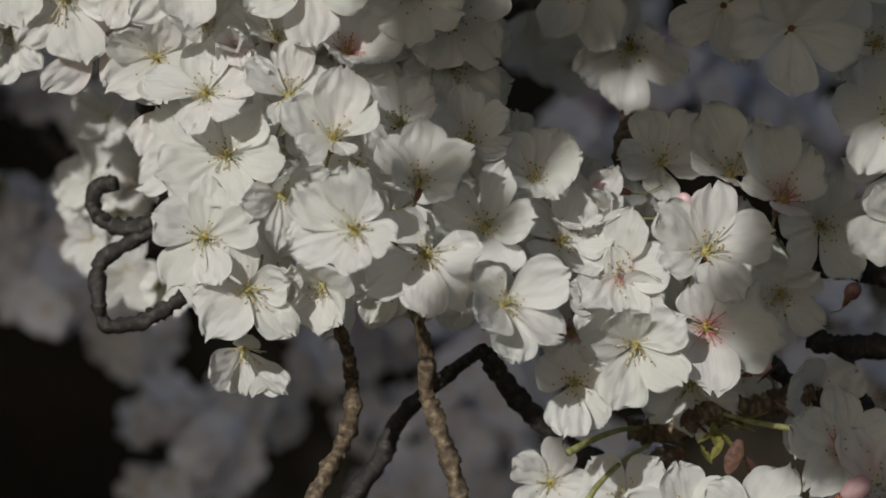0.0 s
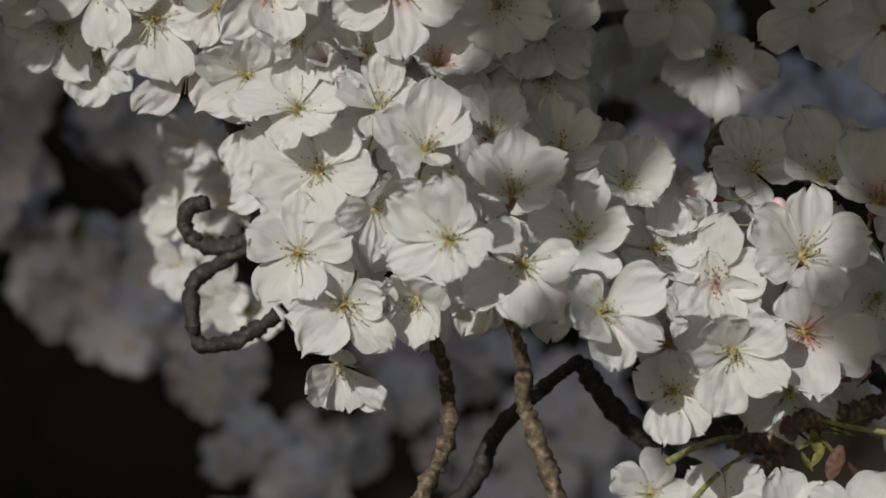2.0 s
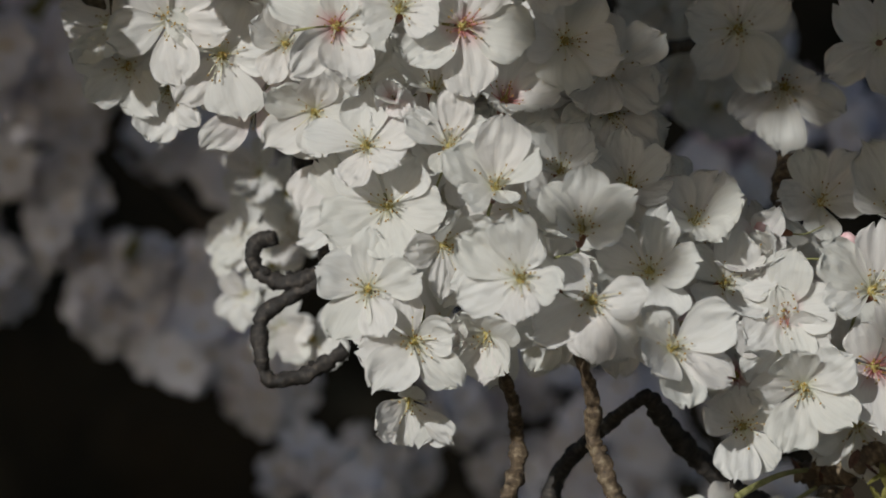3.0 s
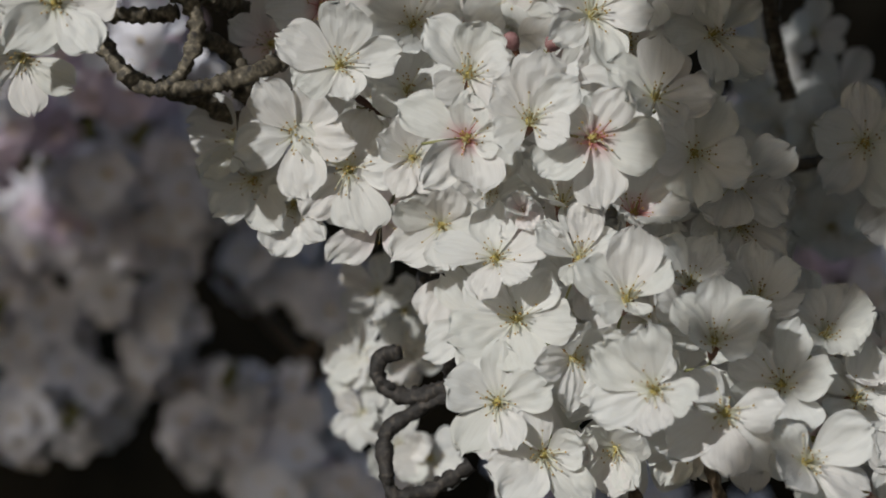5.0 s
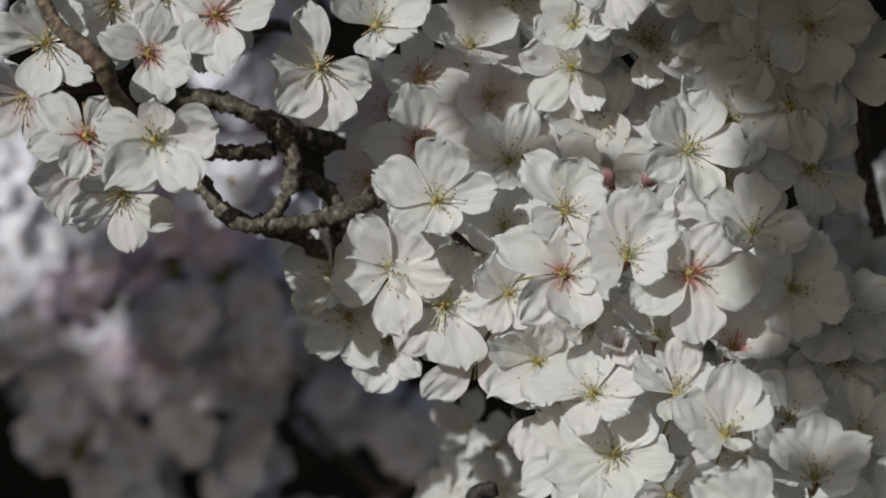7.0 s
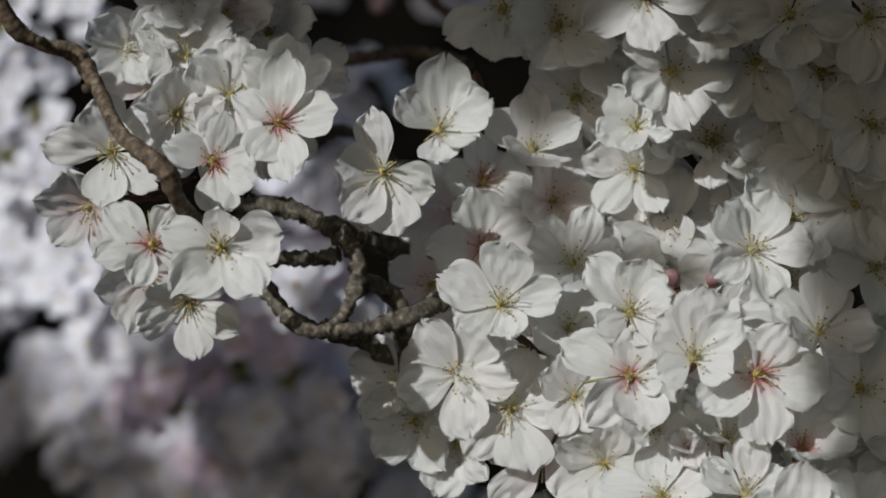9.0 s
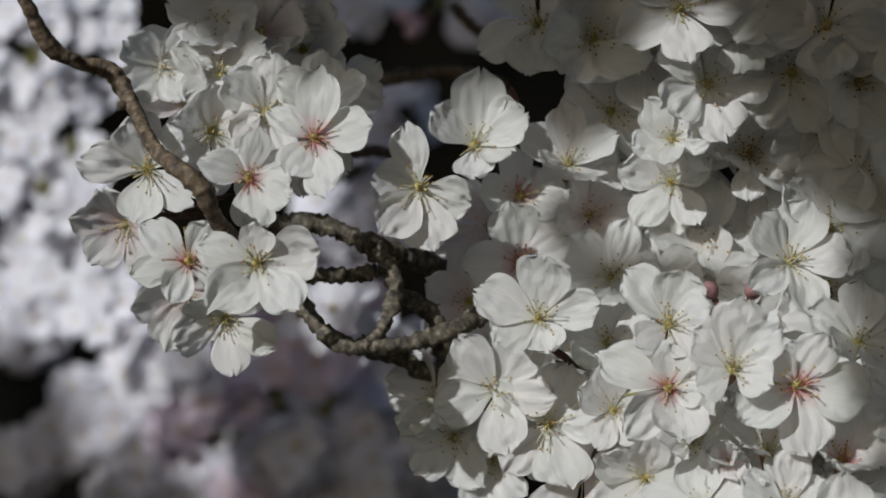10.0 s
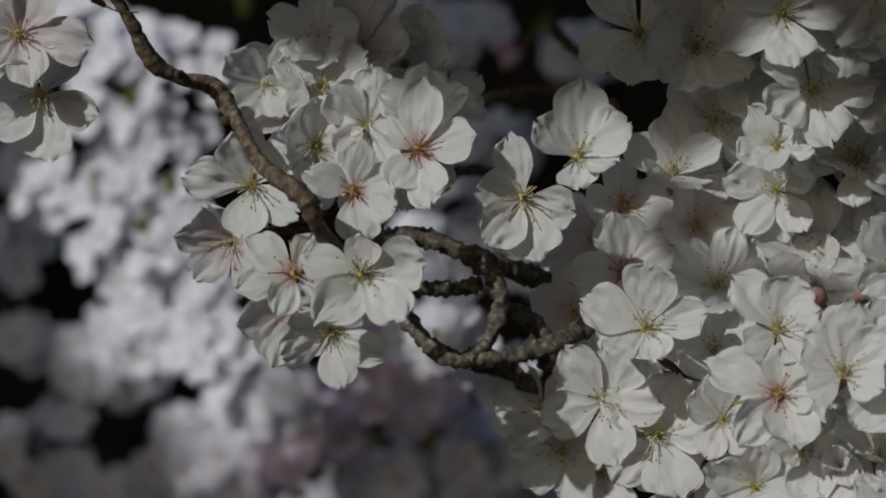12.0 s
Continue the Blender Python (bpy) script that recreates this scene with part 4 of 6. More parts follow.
blossom(0.0987, 0.0327, 1.5267, 0.24, -0.96, -0.11, 16.7, 10, 26, 0)

# blossoms in deep shade at the top of the bough
blossom(0.0786, 0.0172, 1.6663, 0.30, -0.95, 0.03, 21.7, -10, 22, 0, stalk=False)
blossom(0.1107, -0.0032, 1.6686, 0.29, -0.94, -0.17, 19.9, 25, 20, 0, stalk=False)
blossom(0.1156, 0.0139, 1.6480, 0.39, -0.92, 0.08, 20.6, 20, 26, 0, stalk=False)
blossom(0.1241, 0.0384, 1.6300, 0.32, -0.92, 0.24, 22.2, 0, 28, 0, petals=((-14, 0.85), (61, 0.92), (275, 0.95), (128, 0.85), (234, 0.8)), stalk=False)
blossom(0.1275, 0.0147, 1.6634, 0.30, -0.95, 0.13, 18.0, -20, 30, 0, stalk=False)
blossom(0.0906, 0.0307, 1.6635, 0.28, -0.92, -0.27, 20.8, 40, 20, 0, stalk=False)
blossom(0.1408, 0.0235, 1.6522, 0.39, -0.91, -0.17, 21.1, 10, 20, 0, stalk=False)
blossom(0.1536, 0.0114, 1.6636, 0.39, -0.92, -0.07, 20.8, 50, 20, 0, stalk=False)
blossom(0.1485, 0.0392, 1.6358, 0.30, -0.95, -0.07, 21.4, 30, 22, 0, stalk=False)
blossom(0.1625, 0.0180, 1.6465, 0.30, -0.95, -0.07, 20.1, 0, 22, 0, stalk=False)
blossom(0.1513, 0.0238, 1.6020, 0.30, -0.95, -0.07, 20.4, 20, 22, 0, stalk=False)
blossom(0.0794, 0.0373, 1.6470, 0.29, -0.94, -0.17, 20.9, 60, 20, 0, stalk=False)
blossom(0.0922, 0.0482, 1.6513, 0.30, -0.95, -0.07, 21.2, 30, 20, 0, stalk=False)
blossom(0.1039, 0.0166, 1.6317, 0.10, -0.99, 0.14, 14.7, -40, 36, 0, stalk=False)
blossom(0.0591, 0.0221, 1.6744, 0.10, -0.99, -0.07, 20.9, -30, 22, 0, stalk=False)
blossom(0.1594, 0.0336, 1.6194, 0.30, -0.95, -0.07, 20.4, 45, 22, 0, stalk=False)
blossom(0.1378, 0.0038, 1.6774, 0.29, -0.94, -0.17, 20.4, 0, 22, 0, stalk=False)
blossom(0.0849, 0.0170, 1.6858, 0.20, -0.97, -0.17, 21.0, 40, 22, 0, stalk=False)
blossom(0.0990, 0.0389, 1.6226, -0.00, -1.00, -0.06, 17.9, -70, 30, 0, stalk=False)
blossom(0.1774, 0.0170, 1.6291, 0.29, -0.94, -0.17, 20.3, 15, 22, 0, stalk=False)
blossom(0.1781, 0.0068, 1.6603, 0.29, -0.94, -0.17, 20.2, 55, 22, 0, stalk=False)

# blossoms at the outer end of the bough
blossom(-0.0305, -0.0532, 1.5888, 0.34, -0.94, 0.03, 19.3, -30, 22, 1, petals=((-55, 0.87), (256, 0.89), (205, 0.82), (24, 0.69), (120, 0.65)))
blossom(-0.0081, -0.0548, 1.5868, 0.30, -0.95, 0.03, 19.8, 75, 20, 0, petals=((76, 0.93), (140, 1.04), (-72, 0.89), (214, 0.96), (5, 0.58)))
blossom(-0.0175, -0.0375, 1.6165, 0.35, -0.94, 0.03, 17.9, 30, 26, 1, petals=((-73, 0.92), (15, 0.86), (115, 0.9), (175, 1.08), (65, 0.76)))
blossom(0.0019, -0.0326, 1.6286, 0.34, -0.94, -0.07, 18.6, 10, 22, 1, petals=((5, 1.13), (81, 1.0), (162, 1.19), (212, 0.83), (-58, 0.83)))
blossom(-0.0502, -0.0401, 1.6206, 0.25, -0.97, -0.07, 20.3, 0, 20, 0, petals=((-80, 1.05), (-18, 0.91), (48, 0.84), (127, 0.89), (186, 0.86)))
blossom(-0.0225, -0.0432, 1.5725, 0.23, -0.87, -0.40, 17.7, 180, 32, 0)
blossom(-0.0528, -0.0239, 1.6567, 0.57, -0.82, -0.02, 16.4, -50, 32, 0)
blossom(-0.0364, -0.0224, 1.6356, 0.47, -0.84, -0.27, 17.5, -5, 30, 0)
blossom(-0.0192, -0.0185, 1.6412, 0.39, -0.92, 0.03, 18.4, 10, 28, 0)
blossom(-0.0354, -0.0165, 1.6552, 0.33, -0.88, 0.34, 17.8, -10, 36, 0)
blossom(-0.0025, -0.0124, 1.6425, 0.25, -0.96, 0.13, 17.5, -5, 34, 0)
blossom(-0.0390, -0.0128, 1.6722, 0.30, -0.95, 0.13, 17.9, 0, 34, 0)
blossom(-0.0276, 0.0032, 1.6752, 0.30, -0.95, 0.13, 18.8, 10, 30, 0, stamens=6)
blossom(-0.0175, 0.0106, 1.6685, 0.30, -0.95, 0.03, 18.8, 20, 28, 0, stamens=6)
blossom(-0.0077, 0.0190, 1.6554, 0.57, -0.82, 0.03, 15.4, 40, 34, 0)
blossom(-0.0684, -0.0137, 1.6090, -0.15, -0.88, -0.44, 17.9, 220, 30, 2)
blossom(-0.0500, -0.0082, 1.5869, 0.15, -0.82, -0.55, 18.3, 200, 30, 2)
blossom(-0.0468, -0.0170, 1.6457, 0.10, -0.99, 0.14, 16.9, -40, 34, 2)
blossom(-0.1119, -0.0775, 1.6653, 0.32, -0.94, -0.14, 20.8, 20, 22, 2)
blossom(-0.1106, -0.0657, 1.6490, 0.33, -0.82, -0.47, 19.5, 170, 26, 0)

# buds and young leaves
blossom(0.1234, 0.0026, 1.5241, 0.04, -0.99, 0.11, 11.0, 20, 66, 2, stamens=4, label='half-open pale pink cherry blossom')
blossom(0.1418, 0.0074, 1.4546, -0.16, -0.96, 0.21, 9.8, 20, 64, 2, stamens=3, label='half-open pale pink cherry blossom')
bud(0.2362, 0.0486, 1.4902, -0.86, -0.47, 0.20, 10.0)
bud(0.2608, 0.0367, 1.4853, -0.66, -0.52, 0.55, 6.7)
blossom(0.2351, 0.0429, 1.4823, -0.47, -0.88, -0.01, 13.7, -80, 60, 0, stamens=3, label='half-open white cherry blossom')
bud(0.1752, -0.0142, 1.4724, -0.52, -0.49, 0.70, 5.0)
bud(0.1283, 0.0119, 1.5803, 0.35, -0.91, 0.24, 7.7, BUD_DARK, 'dull mauve-brown closed bud between blossoms')
bud(0.1176, 0.0095, 1.5793, -0.21, -0.71, 0.67, 7.0, BUD_DARK, 'dull mauve-brown closed bud between blossoms')
leaflet(0.0470, 0.0325, 1.6460, 0.11, -0.34, 0.93, 10.4, BRACT, 'dark crimson closed bud between blossoms', name='bud_scale')
blossom(0.1228, -0.0020, 1.5290, 0.04, -1.00, 0.09, 10.9, 0, 64, 2, stamens=4, label='half-open pale pink cherry blossom')
bud(0.3095, 0.0119, 1.4007, 0.73, -0.40, 0.55, 10.3)
bud(0.2804, 0.0538, 1.4340, 0.86, -0.36, 0.36, 7.2)
bud(0.3096, 0.0614, 1.4582, 0.35, -0.66, 0.67, 7.3, BUD_DARK, 'brown withered bud on a dark twig')
bud(-0.0710, -0.1091, 1.6644, -0.45, -0.79, 0.42, 10.0)
leaflet(0.2426, 0.0761, 1.4118, -0.59, -0.51, 0.63, 6.7, BRACT, 'reddish-brown bud scale at a spur', name='bud_scale')
leaflet(0.2491, 0.0758, 1.4093, 0.37, -0.28, 0.89, 7.4, BRACT, 'reddish-brown bud scale at a spur', name='bud_scale')
leaflet(0.2612, 0.0589, 1.4213, -0.22, -0.35, -0.91, 7.3, BRACT, 'reddish-brown bud scale at a spur', name='bud_scale')
leaflet(0.2632, 0.0595, 1.4168, 0.63, -0.29, -0.72, 6.2, BRACT, 'reddish-brown bud scale at a spur', name='bud_scale')
leaflet(0.2518, 0.0740, 1.4151, 0.17, -0.27, 0.95, 6.7, BRACT, 'reddish-brown bud scale at a spur', name='bud_scale')
leaflet(0.2825, 0.0452, 1.4313, 0.81, -0.14, 0.56, 10.7, BRACT, 'reddish-brown bud scale at a spur', name='bud_scale')
leaflet(0.2797, 0.0466, 1.4080, 0.37, -0.26, -0.89, 14.3, BRACT, 'reddish-brown bud scale at a spur', name='bud_scale')
leaflet(0.2778, 0.0483, 1.4131, -0.17, -0.28, -0.95, 12.6, BRACT, 'reddish-brown bud scale at a spur', name='bud_scale')
leaflet(0.2879, 0.0440, 1.4263, 0.66, -0.22, -0.72, 8.9, BRACT, 'reddish-brown bud scale at a spur', name='bud_scale')
leaflet(0.2578, 0.0660, 1.4088, 0.09, -0.38, -0.92, 7.3, BRACT, 'reddish-brown bud scale at a spur', name='bud_scale')
leaflet(0.2705, 0.0529, 1.4159, 0.49, -0.16, -0.85, 10.1, LEAF, 'small yellow-green unfolding cherry leaf')
leaflet(0.2687, 0.0541, 1.4175, 0.16, -0.19, -0.97, 9.0, LEAF, 'small yellow-green unfolding cherry leaf')
leaflet(0.2731, 0.0506, 1.4189, 0.87, -0.09, -0.49, 9.7, LEAF, 'small yellow-green unfolding cherry leaf')
leaflet(0.2776, 0.0481, 1.4193, 0.99, -0.05, 0.13, 9.0, LEAF, 'small yellow-green unfolding cherry leaf')
leaflet(0.2652, 0.0579, 1.4099, 0.37, -0.26, -0.89, 7.3, LEAF, 'small yellow-green unfolding cherry leaf')
leaflet(0.2724, 0.0517, 1.4125, -0.31, -0.32, -0.90, 7.9, LEAF, 'small yellow-green unfolding cherry leaf')
leaflet(0.2714, 0.0521, 1.4169, 0.95, -0.17, -0.27, 8.7, LEAF, 'small yellow-green unfolding cherry leaf')
leaflet(0.2696, 0.0538, 1.4149, -0.61, -0.38, -0.70, 7.2, LEAF, 'small yellow-green unfolding cherry leaf')
branch([(0.2464, 0.0800, 1.4129, 0.65), (0.2379, 0.0628, 1.4127, 0.85), (0.2302, 0.0459, 1.4102, 1.05), (0.2246, 0.0385, 1.4071, 1.25)], STALK, 0.05, 0, 'green flower stalk with a swollen base', name='flower_stalk')
branch([(0.2474, 0.0744, 1.4075, 0.65), (0.2403, 0.0585, 1.4032, 0.79), (0.2344, 0.0422, 1.3974, 0.92), (0.2315, 0.0359, 1.3927, 1.07)], STALK, 0.05, 0, 'green flower stalk with a swollen base', name='flower_stalk')
branch([(0.2720, 0.0587, 1.4200, 0.64), (0.2810, 0.0545, 1.4184, 0.86), (0.2935, 0.0599, 1.4164, 1.09)], STALK, 0.05, 0, 'green flower stalk with a swollen base', name='flower_stalk')
leaflet(0.0698, 0.0281, 1.5618, -0.76, -0.53, 0.38, 16.3, BRACT, 'dull reddish-green young leaf between blossoms')
leaflet(0.0613, 0.0321, 1.5651, 0.89, -0.02, -0.45, 14.6, LEAF, 'dull green young leaf between blossoms')
leaflet(-0.0557, -0.0272, 1.6078, 0.98, 0.08, -0.17, 19.7, BRACT, 'reddish-brown young leaf under the blossoms')
leaflet(-0.0513, -0.0172, 1.6111, 1.00, 0.07, 0.06, 19.9, BRACT, 'reddish-brown young leaf under the blossoms')

# sunlit blossoms just behind the bough
blossom(0.0266, 0.1900, 1.4887, -0.06, -0.99, 0.11, 17.6, 0, 26, 0, stamens=10, label='white sunlit cherry blossom on a twig behind')
blossom(0.0411, 0.1900, 1.4881, 0.24, -0.96, 0.12, 15.7, 40, 26, 0, stamens=10, label='white sunlit cherry blossom on a twig behind')
blossom(0.0304, 0.1900, 1.5116, -0.06, -0.98, 0.21, 15.7, 20, 26, 0, stamens=10, label='white sunlit cherry blossom on a twig behind')
blossom(0.0400, 0.1900, 1.4523, 0.05, -1.00, 0.01, 18.0, 10, 26, 0, stamens=10, label='white sunlit cherry blossom on a twig behind')
blossom(0.0513, 0.1900, 1.4484, 0.25, -0.97, -0.08, 15.7, 50, 26, 0, stamens=10, label='white sunlit cherry blossom on a twig behind')
blossom(0.0251, 0.1900, 1.4648, -0.16, -0.99, 0.01, 13.5, 30, 26, 0, stamens=10, label='white sunlit cherry blossom on a twig behind')
blossom(0.0348, 0.1900, 1.4760, 0.14, -0.98, 0.12, 13.5, 0, 26, 0, stamens=10, label='white sunlit cherry blossom on a twig behind')
blossom(0.0212, 0.1900, 1.4842, -0.26, -0.97, 0.00, 13.5, 60, 26, 0, stamens=10, label='white sunlit cherry blossom on a twig behind')
blossom(0.0406, 0.1900, 1.5043, 0.14, -0.97, 0.22, 13.5, 10, 26, 0, stamens=10, label='white sunlit cherry blossom on a twig behind')
blossom(0.1689, 0.3300, 1.6022, 0.22, -0.97, -0.06, 22.7, 10, 26, 0, stamens=8, label='white cherry blossom on a twig behind')
blossom(0.1857, 0.3300, 1.5874, 0.41, -0.91, -0.05, 21.4, 40, 26, 0, stamens=8, label='white cherry blossom on a twig behind')
blossom(0.1713, 0.3300, 1.5875, 0.22, -0.96, -0.16, 20.2, 0, 26, 0, stamens=8, label='white cherry blossom on a twig behind')
blossom(0.1856, 0.3300, 1.6287, 0.21, -0.97, 0.14, 15.2, 0, 26, 0, stamens=8, label='white cherry blossom on a twig behind')
blossom(0.1763, 0.3300, 1.5560, 0.22, -0.98, 0.04, 21.3, 20, 26, 0, stamens=8, label='white cherry blossom on a twig behind')
blossom(0.1931, 0.3300, 1.5462, 0.41, -0.91, -0.05, 20.1, 50, 26, 0, stamens=8, label='white cherry blossom on a twig behind')
blossom(0.2120, 0.3300, 1.5558, 0.22, -0.97, -0.06, 20.0, 10, 26, 0, stamens=8, label='white cherry blossom on a twig behind')
blossom(0.1810, 0.3300, 1.5656, 0.22, -0.97, -0.06, 21.4, 30, 26, 0, stamens=8, label='white cherry blossom on a twig behind')
blossom(0.1976, 0.3300, 1.6018, 0.31, -0.95, 0.05, 20.1, 20, 26, 0, stamens=8, label='white cherry blossom on a twig behind')
blossom(0.1639, 0.3300, 1.6218, 0.21, -0.97, 0.14, 17.7, 0, 26, 0, stamens=8, label='white cherry blossom on a twig behind')
blossom(0.2072, 0.3300, 1.5847, 0.22, -0.97, -0.06, 20.1, 40, 26, 0, stamens=8, label='white cherry blossom on a twig behind')
blossom(0.1618, 0.3300, 1.5706, 0.12, -0.99, -0.06, 20.1, 15, 26, 0, stamens=8, label='white cherry blossom on a twig behind')

# bright bunches of the next bough
near_bunch(-0.546, 0.850, 1.934, 0.029, 0.025, 10, 1)
near_bunch(-0.501, 0.850, 1.926, 0.025, 0.025, 9, 2)
near_bunch(-0.461, 0.850, 1.914, 0.020, 0.024, 7, 3)
near_bunch(-0.549, 0.850, 1.876, 0.029, 0.025, 10, 4)
near_bunch(-0.500, 0.850, 1.868, 0.024, 0.024, 9, 5)
near_bunch(-0.535, 0.850, 1.821, 0.029, 0.025, 10, 6)
near_bunch(-0.482, 0.850, 1.817, 0.022, 0.022, 7, 7)
near_bunch(-0.543, 0.850, 1.781, 0.024, 0.020, 7, 8)
near_bunch(-0.490, 0.850, 1.777, 0.024, 0.020, 9, 9)
near_bunch(-0.516, 0.850, 1.751, 0.020, 0.016, 6, 10)
near_bunch(-0.459, 0.850, 1.739, 0.022, 0.018, 7, 11)
near_bunch(-0.459, 0.850, 1.708, 0.022, 0.018, 7, 12)
near_bunch(-0.420, 0.850, 1.698, 0.020, 0.018, 6, 13)
near_bunch(-0.437, 0.850, 1.671, 0.022, 0.020, 8, 14)
near_bunch(-0.399, 0.850, 1.673, 0.020, 0.016, 6, 15)
near_bunch(-0.425, 0.850, 1.722, 0.020, 0.016, 6, 16)
near_bunch(-0.565, 0.850, 1.953, 0.029, 0.025, 9, 17)
near_bunch(-0.591, 0.850, 1.837, 0.019, 0.025, 5, 18)

near_bunch(-0.122, 0.350, 1.631, 0.018, 0.017, 6, 90)
near_bunch(-0.100, 0.380, 1.612, 0.014, 0.012, 4, 91)

# shaded bunches further back
for k, (x, z) in enumerate(((0.068, 1.319), (0.049, 1.364), (0.037, 1.277), (0.098, 1.626), (0.130, 1.586), (0.179, 1.569), (0.210, 1.605), (0.276, 1.601), (0.297, 1.633), (-0.089, 1.378), (-0.118, 1.404),
                            (-0.041, 1.297), (0.013, 1.326), (0.115, 1.652), (0.146, 1.617), (0.079, 1.698),
                            (-0.429, 1.628), (-0.447, 1.527), (-0.381, 1.427), (-0.306, 1.390), (-0.261, 1.362), (-0.154, 1.308), (-0.353, 1.576), (-0.031, 1.386), (-0.466, 1.616), (-0.534, 1.656))):
    far_cluster(x, 1.300, z, 0.034, 0.028, 11, 200 + k, k % 5 == 4)
far_cluster(-0.236, 1.000, 1.409, 0.037, 0.025, 16, 19, False, 18.0, 0.7)
far_cluster(-0.177, 1.000, 1.396, 0.033, 0.024, 14, 20, False, 18.0, 0.7)
far_cluster(-0.154, 1.000, 1.328, 0.029, 0.018, 9, 21, False, 18.0, 0.7)
far_cluster(-0.112, 1.000, 1.302, 0.024, 0.024, 10, 22, False, 18.0, 0.7)
far_cluster(-0.148, 1.000, 1.280, 0.029, 0.016, 8, 23, False, 18.0, 0.7)
far_cluster(-0.080, 1.250, 1.354, 0.032, 0.027, 12, 24, False, 18.0, 0.7)
far_cluster(0.046, 1.250, 1.332, 0.045, 0.041, 27, 25, False, 18.0, 0.7)
far_cluster(0.043, 1.250, 1.273, 0.050, 0.036, 26, 26, False, 18.0, 0.7)
far_cluster(0.080, 1.250, 1.627, 0.032, 0.027, 12, 27, False, 18.0, 0.7)
far_cluster(0.106, 1.250, 1.542, 0.027, 0.023, 9, 28, False, 18.0, 0.7)
far_cluster(0.252, 1.250, 1.569, 0.040, 0.031, 19, 29, False, 18.0, 0.7)
far_cluster(0.315, 1.250, 1.540, 0.027, 0.036, 14, 30, False, 18.0, 0.7)
far_cluster(0.329, 1.250, 1.408, 0.031, 0.027, 12, 31, False, 18.0, 0.7)
far_cluster(0.309, 1.250, 1.358, 0.027, 0.022, 9, 32, False, 18.0, 0.7)
far_cluster(0.357, 1.250, 1.356, 0.032, 0.027, 12, 33, False, 18.0, 0.7)
far_cluster(-0.259, 1.000, 1.563, 0.019, 0.017, 8, 34, False, 18.0, 0.7)
far_cluster(-0.273, 1.000, 1.477, 0.017, 0.017, 8, 35, False, 18.0, 0.7)
far_cluster(-0.049, 1.250, 1.391, 0.027, 0.023, 9, 36, False, 18.0, 0.7)
far_cluster(0.144, 1.250, 1.373, 0.036, 0.027, 14, 37, False, 18.0, 0.7)
far_cluster(-0.025, 1.250, 1.256, 0.032, 0.023, 10, 38, False, 18.0, 0.7)
far_cluster(0.241, 1.250, 1.404, 0.040, 0.027, 16, 39, False, 18.0, 0.7)
far_cluster(0.156, 1.250, 1.283, 0.036, 0.032, 16, 40, False, 18.0, 0.7)
far_cluster(-0.468, 1.020, 1.610, 0.030, 0.022, 10, 41, False, 18.0, 0.7)
far_cluster(-0.422, 1.020, 1.585, 0.030, 0.026, 12, 42, False, 18.0, 0.7)
far_cluster(-0.343, 1.020, 1.623, 0.038, 0.030, 19, 43, False, 18.0, 0.7)
far_cluster(-0.363, 1.020, 1.556, 0.042, 0.038, 27, 44, False, 18.0, 0.7)
far_cluster(-0.438, 1.020, 1.517, 0.034, 0.030, 16, 45, False, 18.0, 0.7)
far_cluster(-0.419, 1.020, 1.458, 0.051, 0.038, 32, 46, False, 18.0, 0.7)
far_cluster(-0.336, 1.020, 1.497, 0.034, 0.029, 16, 47, False, 18.0, 0.7)
far_cluster(-0.251, 1.020, 1.581, 0.023, 0.023, 9, 48, False, 18.0, 0.7)
far_cluster(-0.211, 1.020, 1.540, 0.023, 0.025, 10, 49, False, 18.0, 0.7)
far_cluster(-0.265, 1.020, 1.432, 0.025, 0.021, 9, 50, False, 18.0, 0.7)
far_cluster(-0.222, 1.020, 1.458, 0.025, 0.033, 14, 51, False, 18.0, 0.7)
far_cluster(-0.308, 1.020, 1.440, 0.025, 0.021, 9, 52, False, 18.0, 0.7)
far_cluster(-0.471, 1.020, 1.555, 0.026, 0.026, 10, 53, False, 18.0, 0.7)
far_cluster(-0.313, 1.020, 1.652, 0.034, 0.021, 12, 54, False, 18.0, 0.7)
far_cluster(-0.277, 1.020, 1.623, 0.025, 0.021, 9, 55, False, 18.0, 0.7)
far_cluster(0.075, 1.020, 1.758, 0.028, 0.024, 12, 56, False, 18.0, 0.7)
far_cluster(0.158, 1.020, 1.621, 0.024, 0.024, 10, 57, False, 18.0, 0.7)
far_cluster(0.135, 1.020, 1.527, 0.032, 0.024, 14, 58, False, 18.0, 0.7)
far_cluster(-0.616, 1.020, 1.728, 0.031, 0.022, 10, 59, False, 18.0, 0.7)
far_cluster(-0.588, 1.020, 1.749, 0.027, 0.022, 9, 60, False, 18.0, 0.7)
far_cluster(-0.628, 1.020, 1.623, 0.036, 0.027, 14, 61, False, 18.0, 0.7)
far_cluster(-0.543, 1.020, 1.646, 0.026, 0.026, 10, 62, False, 18.0, 0.7)
far_cluster(-0.354, 0.920, 1.619, 0.036, 0.024, 16, 63, False, 18.0, 0.7)
far_cluster(-0.291, 0.920, 1.605, 0.032, 0.020, 12, 64, False, 18.0, 0.7)
far_cluster(-0.287, 0.920, 1.641, 0.024, 0.020, 9, 65, False, 18.0, 0.7)
far_cluster(-0.238, 0.920, 1.619, 0.027, 0.024, 12, 66, False, 18.0, 0.7)
far_cluster(-0.332, 1.020, 1.967, 0.030, 0.022, 10, 67, False, 18.0, 0.7)
far_cluster(-0.364, 1.020, 1.983, 0.026, 0.017, 8, 68, False, 18.0, 0.7)
